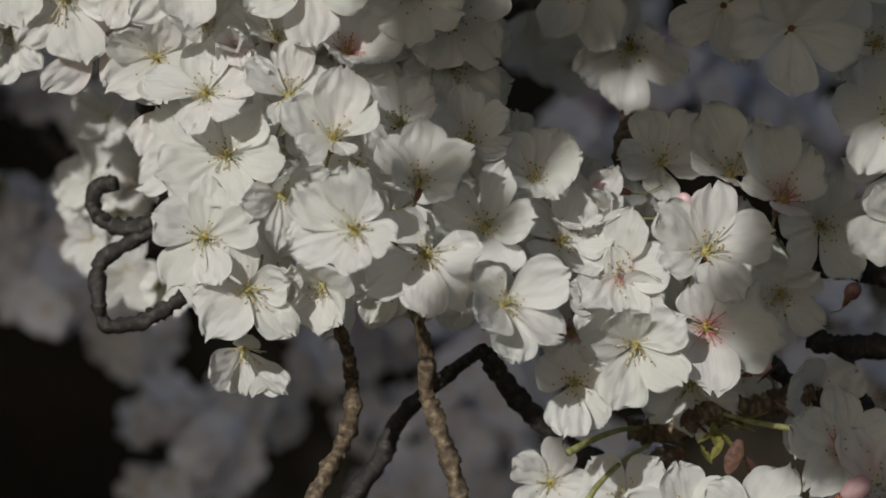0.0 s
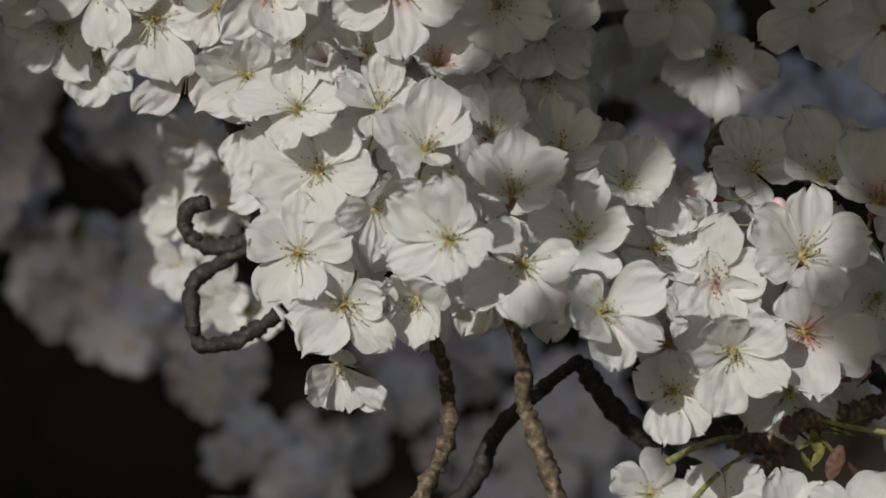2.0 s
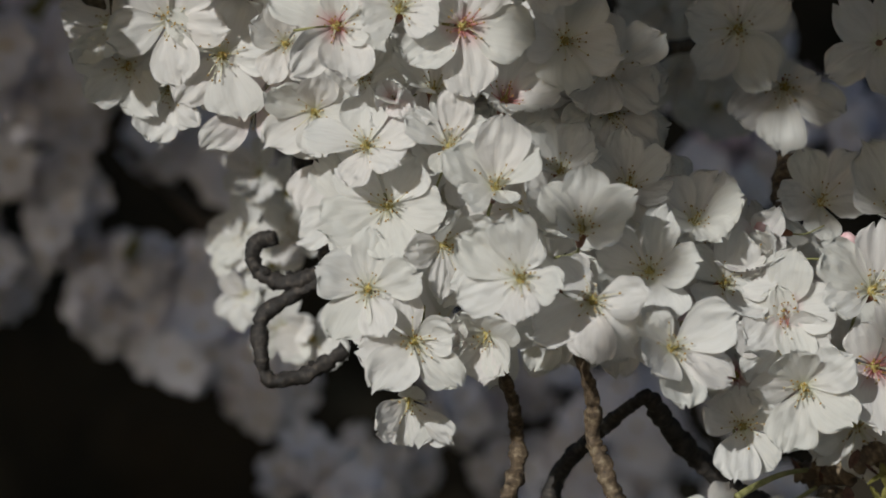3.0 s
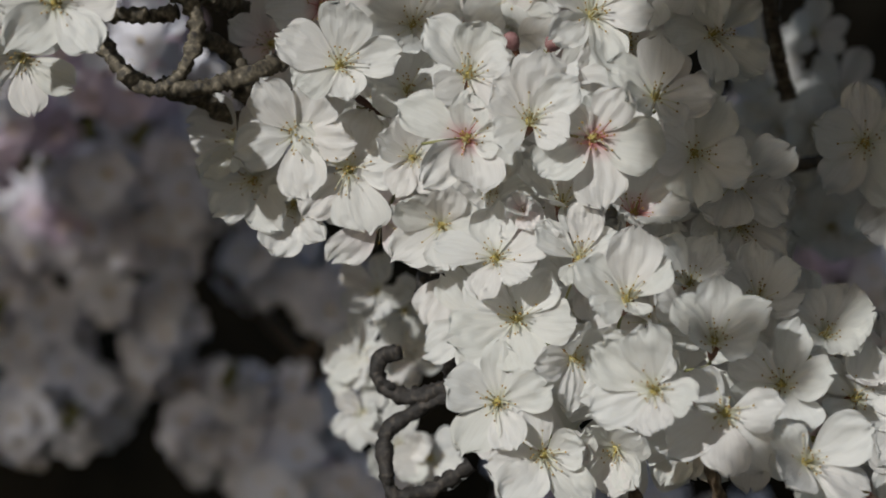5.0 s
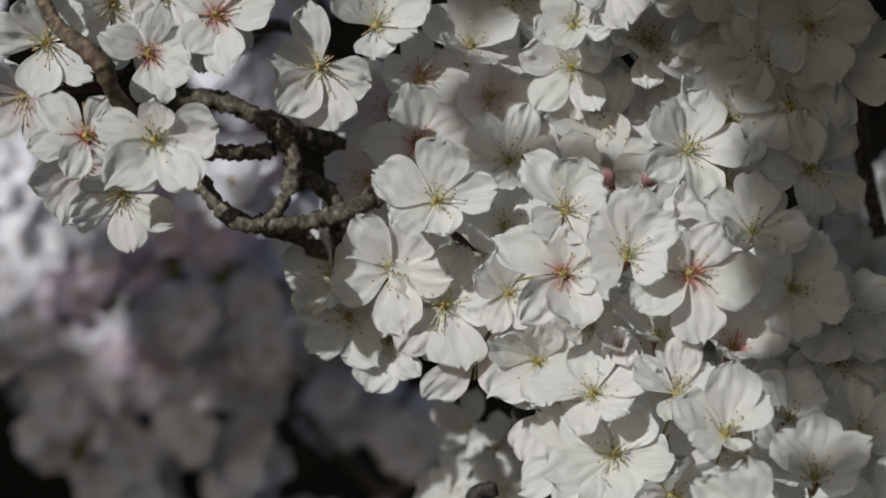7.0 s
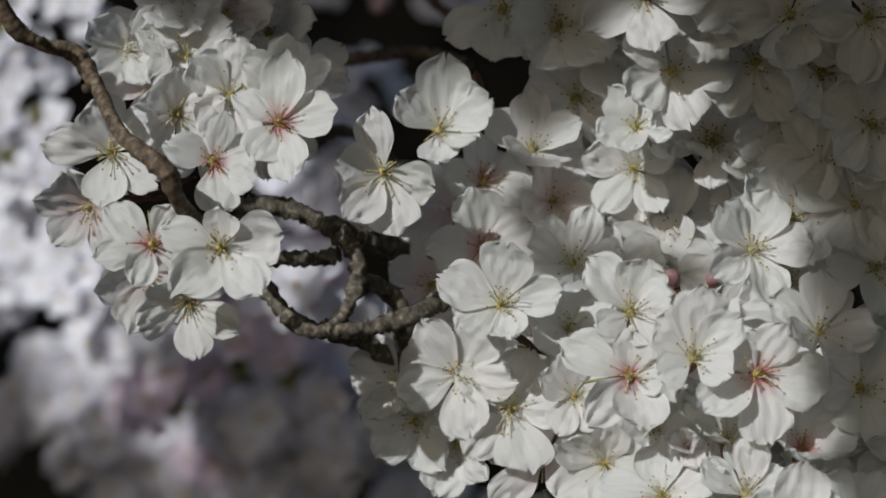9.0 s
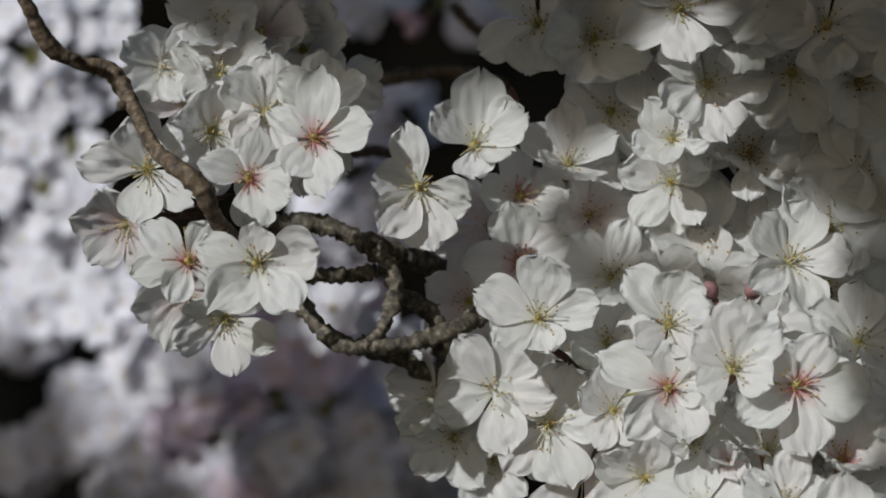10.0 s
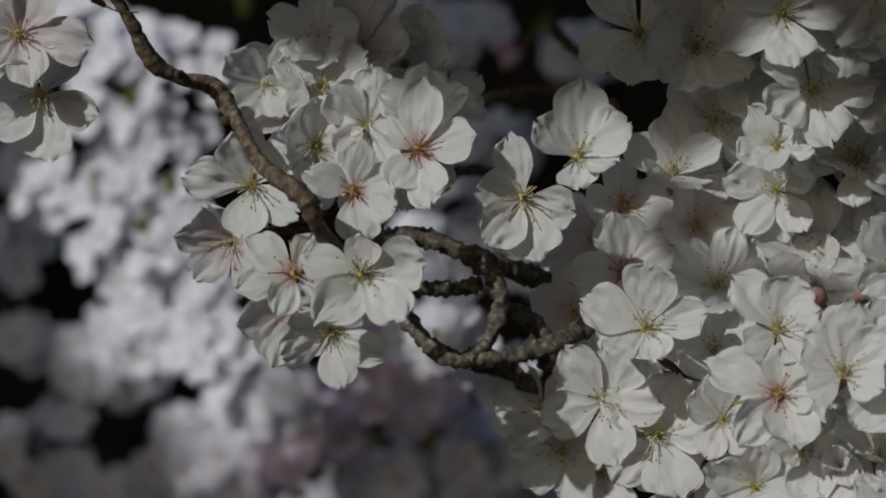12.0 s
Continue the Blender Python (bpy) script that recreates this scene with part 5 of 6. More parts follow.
far_cluster(-0.301, 1.020, 1.881, 0.026, 0.021, 9, 69, False, 18.0, 0.7)
far_cluster(-0.354, 0.920, 1.675, 0.020, 0.016, 8, 70, False, 18.0, 0.7)
far_cluster(-0.262, 1.020, 1.792, 0.029, 0.021, 10, 71, False, 18.0, 0.7)
far_cluster(-0.510, 1.020, 1.615, 0.026, 0.017, 8, 72, False, 18.0, 0.7)
far_cluster(-0.443, 1.020, 1.981, 0.027, 0.022, 9, 73, False, 18.0, 0.7)
far_cluster(-0.238, 1.020, 1.950, 0.026, 0.021, 9, 74, False, 18.0, 0.7)
far_cluster(-0.332, 1.020, 1.844, 0.026, 0.021, 9, 75, False, 18.0, 0.7)
far_cluster(-0.355, 1.020, 1.811, 0.026, 0.021, 9, 76, False, 18.0, 0.7)
far_cluster(-0.249, 1.020, 1.774, 0.025, 0.017, 8, 77, False, 18.0, 0.7)
far_cluster(-0.391, 1.020, 1.752, 0.026, 0.021, 9, 78, False, 18.0, 0.7)
far_cluster(-0.355, 1.020, 1.729, 0.025, 0.021, 9, 79, False, 18.0, 0.7)
far_cluster(-0.427, 1.020, 1.702, 0.021, 0.017, 8, 80, False, 18.0, 0.7)
far_cluster(-0.310, 1.020, 1.799, 0.025, 0.017, 8, 81, False, 18.0, 0.7)
far_cluster(-0.676, 1.020, 1.668, 0.043, 0.036, 23, 82, False, 18.0, 0.7)
far_cluster(-0.623, 1.020, 1.737, 0.049, 0.031, 23, 83, False, 18.0, 0.7)
far_cluster(-0.703, 1.020, 1.755, 0.018, 0.018, 8, 84, False, 18.0, 0.7)
far_cluster(-0.709, 1.020, 1.833, 0.023, 0.032, 10, 85, False, 18.0, 0.7)
far_cluster(-0.706, 1.020, 1.898, 0.018, 0.023, 8, 86, False, 18.0, 0.7)
far_cluster(-0.559, 1.020, 1.667, 0.035, 0.026, 14, 87, False, 18.0, 0.7)
far_cluster(-0.588, 1.020, 1.638, 0.026, 0.018, 8, 88, False, 18.0, 0.7)
far_cluster(-0.516, 1.020, 1.639, 0.030, 0.022, 10, 89, False, 18.0, 0.7)
far_cluster(-0.510, 1.020, 1.604, 0.039, 0.030, 19, 90, False, 18.0, 0.7)
far_cluster(-0.531, 1.020, 1.660, 0.031, 0.022, 10, 91, False, 18.0, 0.7)
far_cluster(-0.442, 1.020, 1.625, 0.034, 0.030, 16, 92, False, 18.0, 0.7)
far_cluster(-0.395, 1.020, 1.583, 0.034, 0.026, 14, 93, False, 18.0, 0.7)
far_cluster(-0.476, 1.020, 1.549, 0.039, 0.026, 16, 94, False, 18.0, 0.7)
far_cluster(-0.338, 1.020, 1.599, 0.025, 0.021, 9, 95, False, 18.0, 0.7)
far_cluster(-0.504, 1.020, 1.695, 0.026, 0.017, 8, 96, False, 18.0, 0.7)
far_cluster(-0.448, 1.000, 1.681, 0.026, 0.026, 10, 97, True, 18.0, 0.7)
far_cluster(-0.398, 1.000, 1.634, 0.021, 0.017, 6, 98, True, 18.0, 0.7)
far_cluster(-0.475, 1.000, 1.651, 0.017, 0.021, 6, 99, True, 18.0, 0.7)
far_cluster(-0.415, 1.000, 1.605, 0.021, 0.017, 6, 100, True, 18.0, 0.7)
far_cluster(-0.316, 0.860, 1.679, 0.027, 0.019, 10, 101, True, 18.0, 0.7)
far_cluster(-0.349, 0.860, 1.707, 0.019, 0.019, 7, 102, True, 18.0, 0.7)
far_cluster(-0.386, 0.860, 1.650, 0.023, 0.016, 7, 103, True, 18.0, 0.7)
far_cluster(-0.420, 0.860, 1.636, 0.020, 0.020, 7, 104, True, 18.0, 0.7)
far_cluster(-0.295, 0.860, 1.713, 0.023, 0.019, 9, 105, True, 18.0, 0.7)
far_cluster(-0.347, 1.000, 1.705, 0.025, 0.025, 10, 106, True, 18.0, 0.7)
far_cluster(-0.387, 1.000, 1.718, 0.025, 0.021, 9, 107, True, 18.0, 0.7)

# blossoms deeper in the bough
blossom(0.1484, 0.0418, 1.5314, 0.23, -0.97, 0.06, 17.1, 39, 25, 0, stamens=6, stalk=False, label='white cherry blossom half hidden behind others')
blossom(0.1673, 0.0359, 1.5326, -0.09, -0.95, 0.30, 19.0, 2, 25, 1, stamens=6, stalk=False, label='white cherry blossom half hidden behind others')
blossom(0.0942, 0.0458, 1.5124, 0.05, -0.96, 0.28, 20.2, 69, 16, 0, stamens=6, stalk=False, label='white cherry blossom half hidden behind others')
blossom(0.1151, 0.0326, 1.5108, 0.26, -0.97, 0.04, 18.9, 61, 19, 0, stamens=6, stalk=False, label='white cherry blossom half hidden behind others')
blossom(0.1360, 0.0310, 1.5102, 0.26, -0.96, 0.06, 17.0, 32, 28, 1, stamens=6, stalk=False, label='white cherry blossom half hidden behind others')
blossom(0.1570, 0.0307, 1.5132, 0.07, -1.00, -0.00, 19.1, 16, 27, 0, stamens=6, stalk=False, label='white cherry blossom half hidden behind others')
blossom(0.1668, 0.0452, 1.5193, -0.05, -0.96, 0.28, 18.3, 21, 28, 1, stamens=6, stalk=False, label='white cherry blossom half hidden behind others')
blossom(0.1830, 0.0536, 1.5181, 0.35, -0.94, -0.03, 18.6, 68, 19, 1, stamens=6, stalk=False, label='white cherry blossom half hidden behind others')
blossom(0.1016, 0.0372, 1.4958, 0.06, -1.00, 0.02, 19.5, 36, 25, 0, stamens=6, stalk=False, label='white cherry blossom half hidden behind others')
blossom(0.1138, 0.0429, 1.4921, 0.35, -0.93, -0.01, 18.4, 57, 25, 0, stamens=6, stalk=False, label='white cherry blossom half hidden behind others')
blossom(0.1342, 0.0380, 1.4997, 0.36, -0.93, 0.11, 19.5, 10, 27, 0, stamens=6, stalk=False, label='white cherry blossom half hidden behind others')
blossom(0.1580, 0.0257, 1.4969, 0.04, -0.99, 0.14, 19.4, 34, 14, 0, stamens=6, stalk=False, label='white cherry blossom half hidden behind others')
blossom(0.1711, 0.0254, 1.4960, 0.23, -0.96, 0.17, 17.3, 5, 29, 0, stamens=6, stalk=False, label='white cherry blossom half hidden behind others')
blossom(0.1905, 0.0403, 1.5017, 0.13, -0.98, 0.14, 19.7, 53, 28, 0, stamens=6, stalk=False, label='white cherry blossom half hidden behind others')
blossom(0.2035, 0.0602, 1.4982, 0.35, -0.93, -0.08, 18.0, 51, 22, 1, stamens=6, stalk=False, label='white cherry blossom half hidden behind others')
blossom(0.1122, 0.0425, 1.4754, 0.09, -1.00, 0.05, 19.2, 69, 18, 0, stamens=6, stalk=False, label='white cherry blossom half hidden behind others')
blossom(0.1394, 0.0322, 1.4803, 0.01, -1.00, 0.03, 18.2, 48, 26, 0, stamens=6, stalk=False, label='white cherry blossom half hidden behind others')
blossom(0.1560, 0.0066, 1.4757, 0.11, -0.99, 0.04, 17.7, 39, 29, 0, stamens=6, stalk=False, label='white cherry blossom half hidden behind others')
blossom(0.1681, 0.0246, 1.4787, 0.02, -1.00, -0.07, 19.4, 17, 26, 0, stamens=6, stalk=False, label='white cherry blossom half hidden behind others')
blossom(0.1885, 0.0369, 1.4831, -0.09, -0.99, 0.11, 18.2, 19, 23, 0, stamens=6, stalk=False, label='white cherry blossom half hidden behind others')
blossom(0.2088, 0.0480, 1.4813, 0.32, -0.91, 0.28, 19.6, 2, 18, 0, stamens=6, stalk=False, label='white cherry blossom half hidden behind others')
blossom(0.2227, 0.0606, 1.4808, -0.09, -0.99, 0.05, 19.4, 16, 15, 0, stamens=6, stalk=False, label='white cherry blossom half hidden behind others')
blossom(0.2375, 0.0747, 1.4785, 0.17, -0.98, -0.08, 20.2, 54, 29, 1, stamens=6, stalk=False, label='white cherry blossom half hidden behind others')
blossom(0.1163, 0.0443, 1.4614, -0.09, -0.98, 0.20, 18.9, 34, 16, 0, stamens=6, stalk=False, label='white cherry blossom half hidden behind others')
blossom(0.1315, 0.0354, 1.4594, 0.38, -0.90, 0.20, 19.9, 6, 17, 0, stamens=6, stalk=False, label='white cherry blossom half hidden behind others')
blossom(0.1555, 0.0324, 1.4582, -0.04, -1.00, 0.03, 18.9, 56, 18, 0, stamens=6, stalk=False, label='white cherry blossom half hidden behind others')
blossom(0.1728, 0.0196, 1.4662, -0.08, -1.00, -0.05, 18.3, 48, 16, 0, stamens=6, stalk=False, label='white cherry blossom half hidden behind others')
blossom(0.1898, 0.0335, 1.4614, -0.04, -1.00, 0.08, 19.3, 40, 29, 1, stamens=6, stalk=False, label='white cherry blossom half hidden behind others')
blossom(0.2072, 0.0407, 1.4602, 0.04, -0.99, 0.14, 17.3, 64, 23, 2, stamens=6, stalk=False, label='white cherry blossom half hidden behind others')
blossom(0.2188, 0.0601, 1.4679, 0.31, -0.95, 0.04, 18.0, 17, 21, 0, stamens=6, stalk=False, label='white cherry blossom half hidden behind others')
blossom(0.2369, 0.0786, 1.4675, 0.06, -0.99, 0.14, 17.7, 4, 16, 0, stamens=6, stalk=False, label='white cherry blossom half hidden behind others')
blossom(0.2556, 0.0823, 1.4659, 0.37, -0.93, -0.03, 19.1, 67, 14, 2, stamens=6, stalk=False, label='white cherry blossom half hidden behind others')
blossom(0.2698, 0.0851, 1.4683, 0.24, -0.97, 0.01, 20.7, 14, 16, 1, stamens=6, stalk=False, label='white cherry blossom half hidden behind others')
blossom(0.2213, 0.0679, 1.4435, 0.12, -0.95, 0.27, 17.4, 54, 24, 1, stamens=6, stalk=False, label='white cherry blossom half hidden behind others')
blossom(0.2364, 0.0715, 1.4448, 0.31, -0.91, 0.27, 17.7, 60, 18, 2, stamens=6, stalk=False, label='white cherry blossom half hidden behind others')
blossom(0.2548, 0.0742, 1.4500, 0.01, -0.99, 0.11, 18.4, 4, 25, 0, stamens=6, stalk=False, label='white cherry blossom half hidden behind others')
blossom(0.2704, 0.0818, 1.4516, 0.32, -0.95, -0.01, 19.1, 41, 23, 1, stamens=6, stalk=False, label='white cherry blossom half hidden behind others')
blossom(0.2576, 0.0754, 1.4302, -0.08, -0.96, 0.27, 17.8, 62, 16, 1, stamens=6, stalk=False, label='white cherry blossom half hidden behind others')
blossom(0.2727, 0.0818, 1.4332, -0.07, -1.00, 0.01, 18.9, 52, 28, 0, stamens=6, stalk=False, label='white cherry blossom half hidden behind others')
blossom(0.0843, 0.0646, 1.6274, 0.30, -0.95, 0.04, 18.9, 18, 28, 1, stamens=6, stalk=False, label='white cherry blossom half hidden behind others')
blossom(0.0310, 0.0631, 1.6158, 0.12, -0.99, -0.07, 20.6, 31, 15, 2, stamens=6, stalk=False, label='white cherry blossom half hidden behind others')
blossom(0.0449, 0.0760, 1.6197, 0.19, -0.97, -0.17, 19.2, 50, 17, 0, stamens=6, stalk=False, label='white cherry blossom half hidden behind others')
blossom(0.0665, 0.0614, 1.6103, 0.33, -0.93, 0.14, 19.0, 11, 20, 1, stamens=6, stalk=False, label='white cherry blossom half hidden behind others')
blossom(0.0857, 0.0560, 1.6107, 0.39, -0.90, -0.20, 19.7, 3, 23, 2, stamens=6, stalk=False, label='white cherry blossom half hidden behind others')
blossom(0.1035, 0.0800, 1.6133, 0.47, -0.88, 0.12, 19.5, 71, 15, 2, stamens=6, stalk=False, label='white cherry blossom half hidden behind others')
blossom(0.1250, 0.0610, 1.6071, 0.37, -0.92, -0.13, 17.8, 36, 16, 0, stamens=6, stalk=False, label='white cherry blossom half hidden behind others')
blossom(0.1440, 0.0521, 1.6087, 0.35, -0.93, -0.09, 19.8, 1, 22, 0, stamens=6, stalk=False, label='white cherry blossom half hidden behind others')
blossom(0.0321, 0.0642, 1.5917, 0.30, -0.95, -0.06, 21.0, 13, 25, 0, stamens=6, stalk=False, label='white cherry blossom half hidden behind others')
blossom(0.0462, 0.0675, 1.5976, 0.30, -0.94, 0.15, 19.0, 21, 16, 1, stamens=6, stalk=False, label='white cherry blossom half hidden behind others')
blossom(0.0690, 0.0525, 1.5972, 0.40, -0.91, 0.14, 19.5, 52, 27, 0, stamens=6, stalk=False, label='white cherry blossom half hidden behind others')
blossom(0.0947, 0.0327, 1.5859, 0.14, -0.99, 0.03, 18.1, 42, 19, 1, stamens=6, stalk=False, label='white cherry blossom half hidden behind others')
blossom(0.1059, 0.0493, 1.5912, 0.09, -0.99, -0.14, 19.3, 13, 24, 0, stamens=6, stalk=False, label='white cherry blossom half hidden behind others')
blossom(0.1258, 0.0597, 1.5896, 0.15, -0.98, 0.13, 20.6, 49, 21, 2, stamens=6, stalk=False, label='white cherry blossom half hidden behind others')
blossom(0.1441, 0.0589, 1.5960, 0.07, -0.98, -0.18, 18.2, 19, 25, 2, stamens=6, stalk=False, label='white cherry blossom half hidden behind others')
blossom(0.0518, 0.0557, 1.5800, 0.46, -0.87, -0.15, 20.9, 0, 29, 1, stamens=6, stalk=False, label='white cherry blossom half hidden behind others')
blossom(0.0764, 0.0511, 1.5782, 0.35, -0.93, -0.09, 20.0, 14, 29, 0, stamens=6, stalk=False, label='white cherry blossom half hidden behind others')
blossom(0.0915, 0.0343, 1.5734, 0.44, -0.90, 0.05, 17.6, 11, 17, 0, stamens=6, stalk=False, label='white cherry blossom half hidden behind others')
blossom(0.1160, 0.0362, 1.5757, 0.10, -0.98, 0.18, 18.4, 34, 16, 0, stamens=6, stalk=False, label='white cherry blossom half hidden behind others')
blossom(0.1262, 0.0365, 1.5718, 0.27, -0.96, -0.06, 20.0, 31, 16, 1, stamens=6, stalk=False, label='white cherry blossom half hidden behind others')
blossom(0.1481, 0.0534, 1.5779, 0.17, -0.96, -0.21, 19.7, 32, 28, 1, stamens=6, stalk=False, label='white cherry blossom half hidden behind others')
blossom(0.1598, 0.0482, 1.5681, 0.39, -0.90, -0.20, 17.8, 66, 16, 0, stamens=6, stalk=False, label='white cherry blossom half hidden behind others')
blossom(0.0426, 0.0761, 1.5558, 0.17, -0.98, -0.09, 18.8, 24, 27, 0, stamens=6, stalk=False, label='white cherry blossom half hidden behind others')
blossom(0.0692, 0.0536, 1.5570, 0.23, -0.97, -0.10, 18.5, 15, 19, 1, stamens=6, stalk=False, label='white cherry blossom half hidden behind others')
blossom(0.0969, 0.0306, 1.5577, 0.07, -1.00, 0.05, 18.3, 63, 24, 2, stamens=6, stalk=False, label='white cherry blossom half hidden behind others')
blossom(0.1135, 0.0264, 1.5567, 0.30, -0.93, -0.20, 18.0, 54, 16, 0, stamens=6, stalk=False, label='white cherry blossom half hidden behind others')
blossom(0.1324, 0.0296, 1.5545, 0.14, -0.98, 0.15, 17.5, 71, 16, 0, stamens=6, stalk=False, label='white cherry blossom half hidden behind others')
blossom(0.1494, 0.0316, 1.5542, 0.23, -0.97, 0.02, 18.0, 30, 18, 0, stamens=6, stalk=False, label='white cherry blossom half hidden behind others')
blossom(0.1603, 0.0396, 1.5549, 0.32, -0.93, -0.19, 17.7, 1, 20, 1, stamens=6, stalk=False, label='white cherry blossom half hidden behind others')
blossom(0.0695, 0.0692, 1.5375, 0.02, -0.99, -0.13, 20.0, 49, 17, 2, stamens=6, stalk=False, label='white cherry blossom half hidden behind others')
blossom(0.0934, 0.0432, 1.5340, 0.17, -0.98, -0.02, 17.7, 26, 28, 0, stamens=6, stalk=False, label='white cherry blossom half hidden behind others')
blossom(0.1061, 0.0482, 1.5388, 0.46, -0.88, -0.10, 17.8, 35, 29, 0, stamens=6, stalk=False, label='white cherry blossom half hidden behind others')
blossom(0.1258, 0.0484, 1.5343, 0.19, -0.98, 0.04, 19.2, 31, 22, 2, stamens=6, stalk=False, label='white cherry blossom half hidden behind others')
blossom(0.1465, 0.0404, 1.5328, 0.06, -0.98, -0.19, 17.6, 45, 17, 0, stamens=6, stalk=False, label='white cherry blossom half hidden behind others')
blossom(0.1653, 0.0485, 1.5359, 0.31, -0.93, -0.20, 19.2, 52, 17, 1, stamens=6, stalk=False, label='white cherry blossom half hidden behind others')
blossom(0.1828, 0.0402, 1.5351, 0.46, -0.88, -0.16, 17.6, 8, 16, 0, stamens=6, stalk=False, label='white cherry blossom half hidden behind others')
blossom(0.1088, 0.0485, 1.5232, 0.30, -0.95, 0.05, 18.6, 22, 20, 0, stamens=6, stalk=False, label='white cherry blossom half hidden behind others')
blossom(0.1265, 0.0394, 1.5189, 0.17, -0.96, -0.21, 19.8, 55, 22, 2, stamens=6, stalk=False, label='white cherry blossom half hidden behind others')
blossom(0.1476, 0.0387, 1.5152, 0.32, -0.95, -0.04, 18.6, 32, 24, 0, stamens=6, stalk=False, label='white cherry blossom half hidden behind others')
blossom(0.1624, 0.0359, 1.5193, 0.25, -0.97, -0.02, 19.4, 11, 17, 0, stamens=6, stalk=False, label='white cherry blossom half hidden behind others')
blossom(0.1778, 0.0446, 1.5179, 0.28, -0.94, -0.19, 19.5, 69, 26, 0, stamens=6, stalk=False, label='white cherry blossom half hidden behind others')
blossom(0.0739, 0.0346, 1.6692, 0.49, -0.86, -0.16, 20.3, 42, 15, 0, stamens=6, stalk=False, label='white cherry blossom half hidden behind others')
blossom(0.0866, 0.0515, 1.6728, 0.12, -0.99, -0.01, 20.9, 4, 14, 1, stamens=6, stalk=False, label='white cherry blossom half hidden behind others')
blossom(0.1046, 0.0493, 1.6666, 0.26, -0.96, 0.06, 19.8, 59, 24, 2, stamens=6, stalk=False, label='white cherry blossom half hidden behind others')
blossom(0.1251, 0.0585, 1.6694, 0.13, -0.99, -0.07, 20.3, 0, 29, 1, stamens=6, stalk=False, label='white cherry blossom half hidden behind others')
blossom(0.1378, 0.0538, 1.6680, 0.10, -0.98, -0.19, 19.2, 21, 21, 1, stamens=6, stalk=False, label='white cherry blossom half hidden behind others')
blossom(0.0822, 0.0558, 1.6549, 0.44, -0.90, -0.08, 19.3, 66, 16, 0, stamens=6, stalk=False, label='white cherry blossom half hidden behind others')
blossom(0.1038, 0.0703, 1.6549, 0.35, -0.93, -0.03, 19.6, 26, 14, 1, stamens=6, stalk=False, label='white cherry blossom half hidden behind others')
blossom(0.1195, 0.0606, 1.6569, 0.10, -0.99, -0.12, 18.9, 11, 19, 0, stamens=6, stalk=False, label='white cherry blossom half hidden behind others')
blossom(0.1371, 0.0555, 1.6544, 0.47, -0.88, -0.12, 18.3, 14, 26, 0, stamens=6, stalk=False, label='white cherry blossom half hidden behind others')
blossom(0.0821, 0.0587, 1.6359, 0.22, -0.95, -0.23, 20.5, 55, 25, 0, stamens=6, stalk=False, label='white cherry blossom half hidden behind others')
blossom(0.0985, 0.0690, 1.6368, 0.50, -0.86, 0.03, 20.2, 70, 28, 0, stamens=6, stalk=False, label='white cherry blossom half hidden behind others')
blossom(0.1210, 0.0860, 1.6391, 0.52, -0.85, 0.02, 19.5, 47, 29, 0, stamens=6, stalk=False, label='white cherry blossom half hidden behind others')
blossom(0.1389, 0.0634, 1.6293, 0.31, -0.93, -0.20, 19.6, 54, 28, 0, stamens=6, stalk=False, label='white cherry blossom half hidden behind others')
blossom(0.1371, 0.0587, 1.6159, 0.20, -0.97, 0.10, 17.9, 37, 27, 0, stamens=6, stalk=False, label='white cherry blossom half hidden behind others')
blossom(-0.0498, -0.0064, 1.6662, 0.41, -0.89, -0.20, 18.0, 62, 21, 1, stamens=6, stalk=False, label='white cherry blossom half hidden behind others')
blossom(-0.0275, -0.0021, 1.6725, 0.28, -0.96, -0.06, 18.1, 12, 25, 2, stamens=6, stalk=False, label='white cherry blossom half hidden behind others')
blossom(-0.0466, -0.0045, 1.6556, 0.19, -0.98, 0.09, 18.2, 56, 22, 0, stamens=6, stalk=False, label='white cherry blossom half hidden behind others')
blossom(-0.0319, 0.0038, 1.6552, 0.40, -0.91, -0.08, 19.6, 68, 15, 1, stamens=6, stalk=False, label='white cherry blossom half hidden behind others')
blossom(-0.0202, 0.0127, 1.6528, 0.22, -0.98, 0.00, 19.7, 47, 27, 2, stamens=6, stalk=False, label='white cherry blossom half hidden behind others')
blossom(-0.0383, 0.0088, 1.6331, 0.39, -0.92, -0.00, 17.6, 17, 17, 0, stamens=6, stalk=False, label='white cherry blossom half hidden behind others')
blossom(-0.0221, 0.0184, 1.6363, 0.50, -0.86, 0.03, 20.5, 42, 27, 2, stamens=6, stalk=False, label='white cherry blossom half hidden behind others')
blossom(0.1699, 0.0295, 1.6060, 0.34, -0.94, -0.01, 19.9, 10, 20, 0, stamens=8)
blossom(0.1851, 0.0269, 1.6176, 0.34, -0.94, -0.01, 19.8, 40, 20, 0, stamens=8)

# young leaves and buds further back
leaflet(-0.5129, 0.8200, 1.8836, 0.50, -0.51, 0.70, 19.4, LEAF, 'yellow-green young leaf further back')
leaflet(-0.5125, 0.8300, 1.8892, -0.40, -0.80, 0.44, 16.2, LEAF, 'yellow-green young leaf further back')
leaflet(-0.4824, 0.8200, 1.8180, 0.50, -0.51, 0.70, 19.1, LEAF, 'yellow-green young leaf further back')
leaflet(-0.4819, 0.8300, 1.8231, -0.40, -0.80, 0.44, 16.0, LEAF, 'yellow-green young leaf further back')
leaflet(-0.5408, 0.8200, 1.8266, 0.50, -0.51, 0.70, 19.4, LEAF, 'yellow-green young leaf further back')
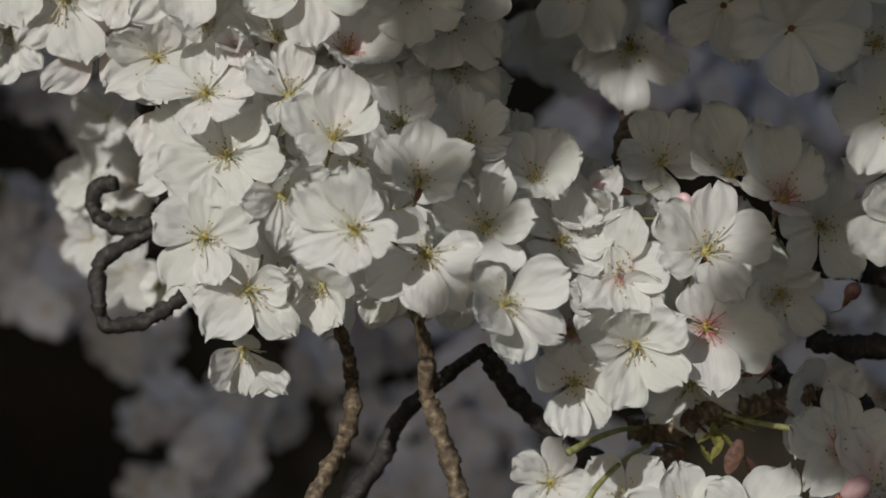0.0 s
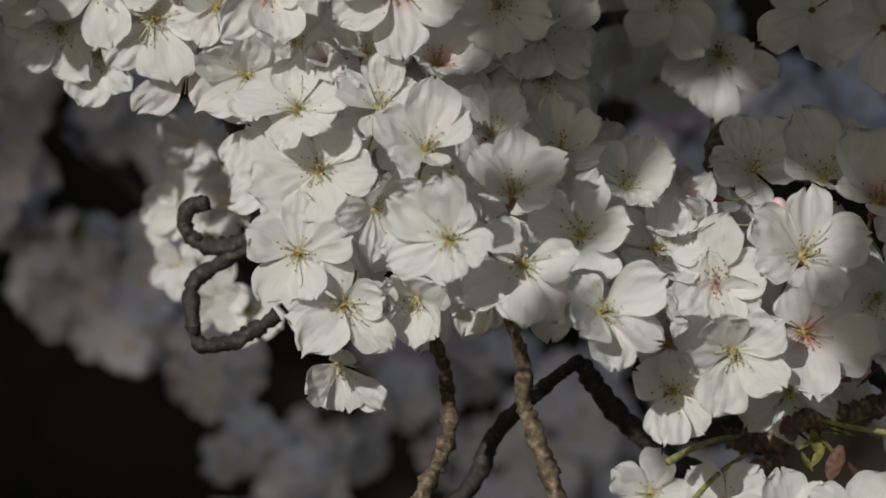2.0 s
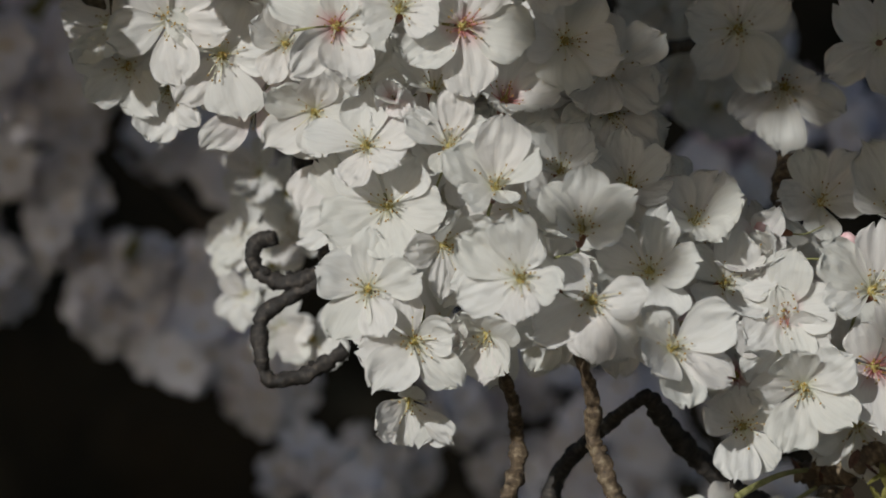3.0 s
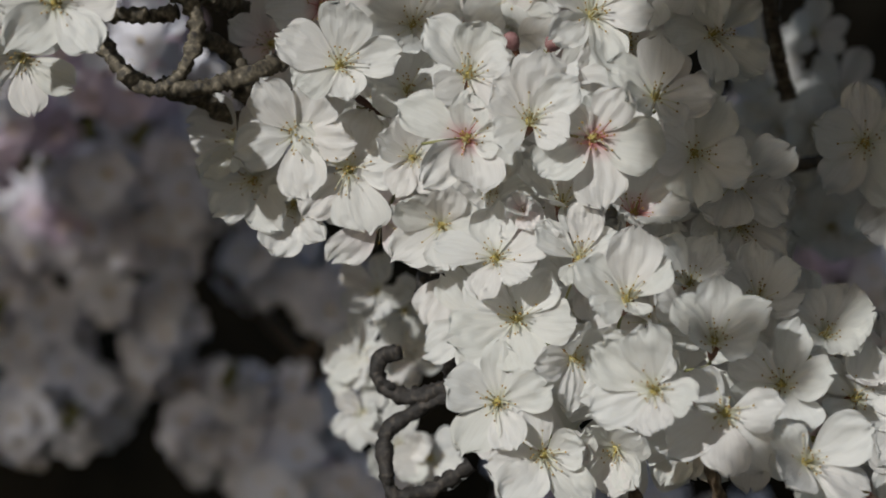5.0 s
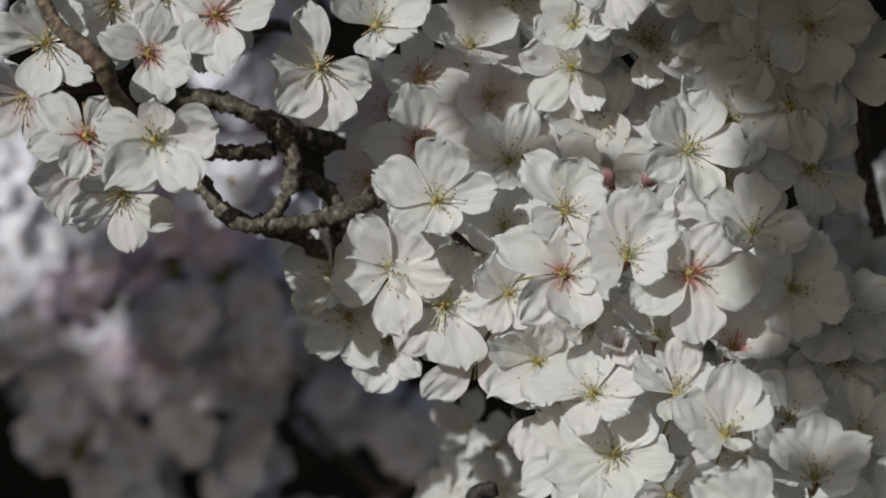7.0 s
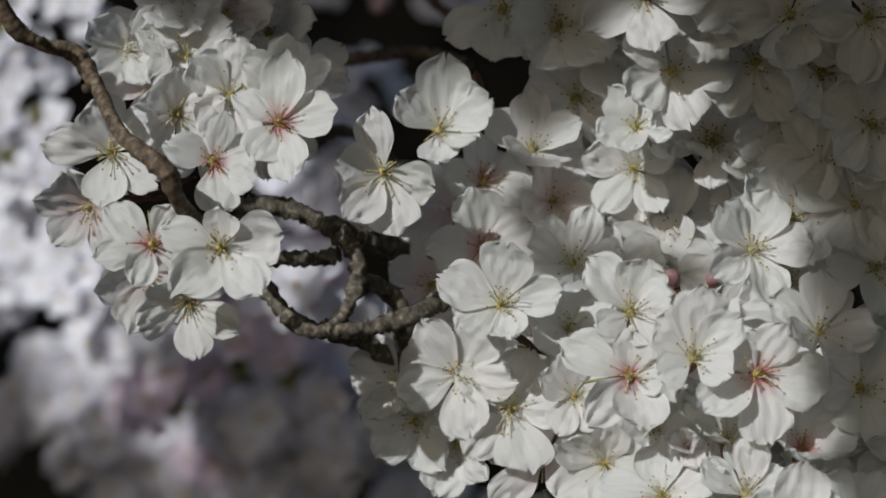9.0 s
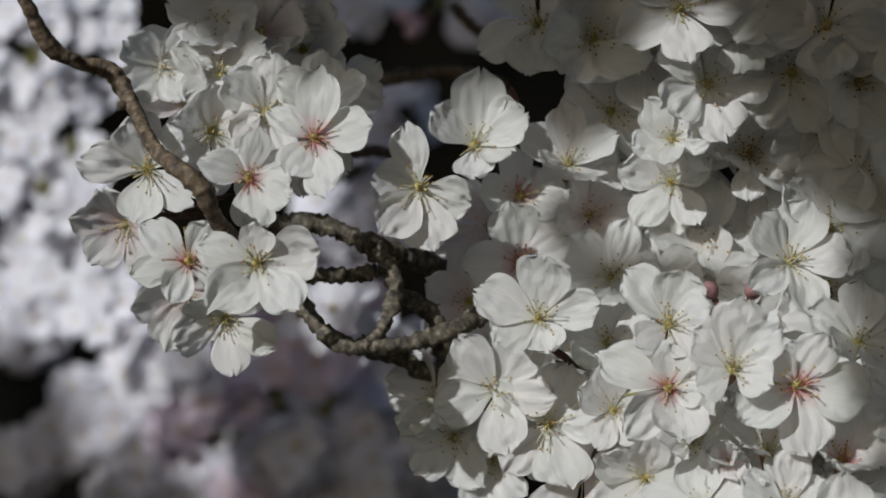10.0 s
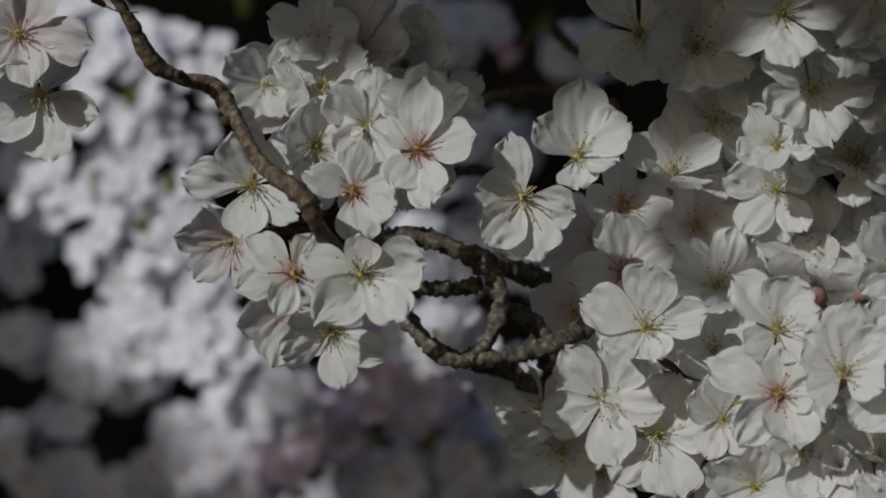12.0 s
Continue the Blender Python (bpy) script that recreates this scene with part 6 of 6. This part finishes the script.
leaflet(-0.5405, 0.8300, 1.8319, -0.40, -0.80, 0.44, 16.2, LEAF, 'yellow-green young leaf further back')
leaflet(-0.4088, 0.8200, 1.7138, 0.50, -0.51, 0.70, 18.5, LEAF, 'yellow-green young leaf further back')
leaflet(-0.4080, 0.8300, 1.7183, -0.40, -0.80, 0.44, 15.5, LEAF, 'yellow-green young leaf further back')
leaflet(-0.5030, 0.8200, 1.7913, 0.50, -0.51, 0.70, 19.1, LEAF, 'yellow-green young leaf further back')
leaflet(-0.5026, 0.8300, 1.7963, -0.40, -0.80, 0.44, 16.0, LEAF, 'yellow-green young leaf further back')
leaflet(-0.4263, 0.8200, 1.9429, 0.50, -0.51, 0.70, 19.1, LEAF, 'yellow-green young leaf further back')
leaflet(-0.4255, 0.8300, 1.9488, -0.40, -0.80, 0.44, 16.0, LEAF, 'yellow-green young leaf further back')
leaflet(-0.5491, 0.8200, 1.9305, 0.50, -0.51, 0.70, 19.7, LEAF, 'yellow-green young leaf further back')
leaflet(-0.5489, 0.8300, 1.9364, -0.40, -0.80, 0.44, 16.5, LEAF, 'yellow-green young leaf further back')
leaflet(-0.3872, 0.9700, 1.6476, 0.53, -0.47, 0.70, 24.9, LEAF, 'yellow-green young leaf further back')
leaflet(-0.3843, 0.9800, 1.6453, -0.60, -0.71, 0.37, 20.9, LEAF, 'yellow-green young leaf further back')
leaflet(-0.4172, 0.9700, 1.6271, 0.53, -0.47, 0.70, 25.0, LEAF, 'yellow-green young leaf further back')
leaflet(-0.4145, 0.9800, 1.6246, -0.60, -0.71, 0.37, 21.0, LEAF, 'yellow-green young leaf further back')
leaflet(-0.3781, 0.9700, 1.6311, 0.53, -0.47, 0.70, 24.9, LEAF, 'yellow-green young leaf further back')
leaflet(-0.3752, 0.9800, 1.6286, -0.60, -0.71, 0.37, 20.8, LEAF, 'yellow-green young leaf further back')
leaflet(-0.4536, 0.9700, 1.5196, 0.53, -0.47, 0.70, 25.1, LEAF, 'yellow-green young leaf further back')
leaflet(-0.4510, 0.9800, 1.5166, -0.60, -0.71, 0.37, 21.0, LEAF, 'yellow-green young leaf further back')
leaflet(-0.2758, 0.9700, 1.4729, 0.53, -0.47, 0.70, 24.3, LEAF, 'yellow-green young leaf further back')
leaflet(-0.2725, 0.9800, 1.4698, -0.60, -0.71, 0.37, 20.4, LEAF, 'yellow-green young leaf further back')
leaflet(-0.3946, 0.9700, 1.4426, 0.53, -0.47, 0.70, 24.8, LEAF, 'yellow-green young leaf further back')
leaflet(-0.3918, 0.9800, 1.4393, -0.60, -0.71, 0.37, 20.8, LEAF, 'yellow-green young leaf further back')
leaflet(-0.3480, 0.8800, 1.6666, 0.60, -0.49, 0.63, 23.6, LEAF, 'yellow-green young leaf further back')
leaflet(-0.3491, 0.9000, 1.6656, -0.53, -0.78, 0.33, 19.8, LEAF, 'yellow-green young leaf further back')
leaflet(-0.3730, 0.8800, 1.6362, 0.60, -0.49, 0.63, 23.6, LEAF, 'yellow-green young leaf further back')
leaflet(-0.3743, 0.9000, 1.6349, -0.53, -0.78, 0.33, 19.9, LEAF, 'yellow-green young leaf further back')
leaflet(-0.3149, 0.8800, 1.6379, 0.60, -0.49, 0.63, 23.4, LEAF, 'yellow-green young leaf further back')
leaflet(-0.3157, 0.9000, 1.6367, -0.53, -0.78, 0.33, 19.7, LEAF, 'yellow-green young leaf further back')
leaflet(-0.3981, 0.8800, 1.6174, 0.60, -0.49, 0.63, 23.7, LEAF, 'yellow-green young leaf further back')
leaflet(-0.3997, 0.9000, 1.6159, -0.53, -0.78, 0.33, 20.0, LEAF, 'yellow-green young leaf further back')
leaflet(-0.1940, 0.7500, 1.8862, 0.77, -0.29, 0.56, 21.8, LEAF, 'yellow-green young leaf further back')
leaflet(-0.1902, 0.7500, 1.8840, 0.98, -0.21, 0.01, 18.2, LEAF, 'yellow-green young leaf further back')
bud(-0.2035, 0.7500, 1.8788, -0.55, -0.46, -0.70, 16.0)
bud(-0.2092, 0.7500, 1.8838, -0.78, -0.56, -0.28, 13.1)

stuff_mesh("background_blossom", FAR[False], FAR_PETAL, "greyish white cherry blossom bunches in shade behind")
stuff_mesh("background_blossom", FAR[True], FAR_PINK, "pale mauve-pink cherry blossom bunches in shade behind")
stuff_mesh("background_blossom", FAR_SUNNY, FAR_PETAL, "bright white cherry blossom of the next bough in sunlight")
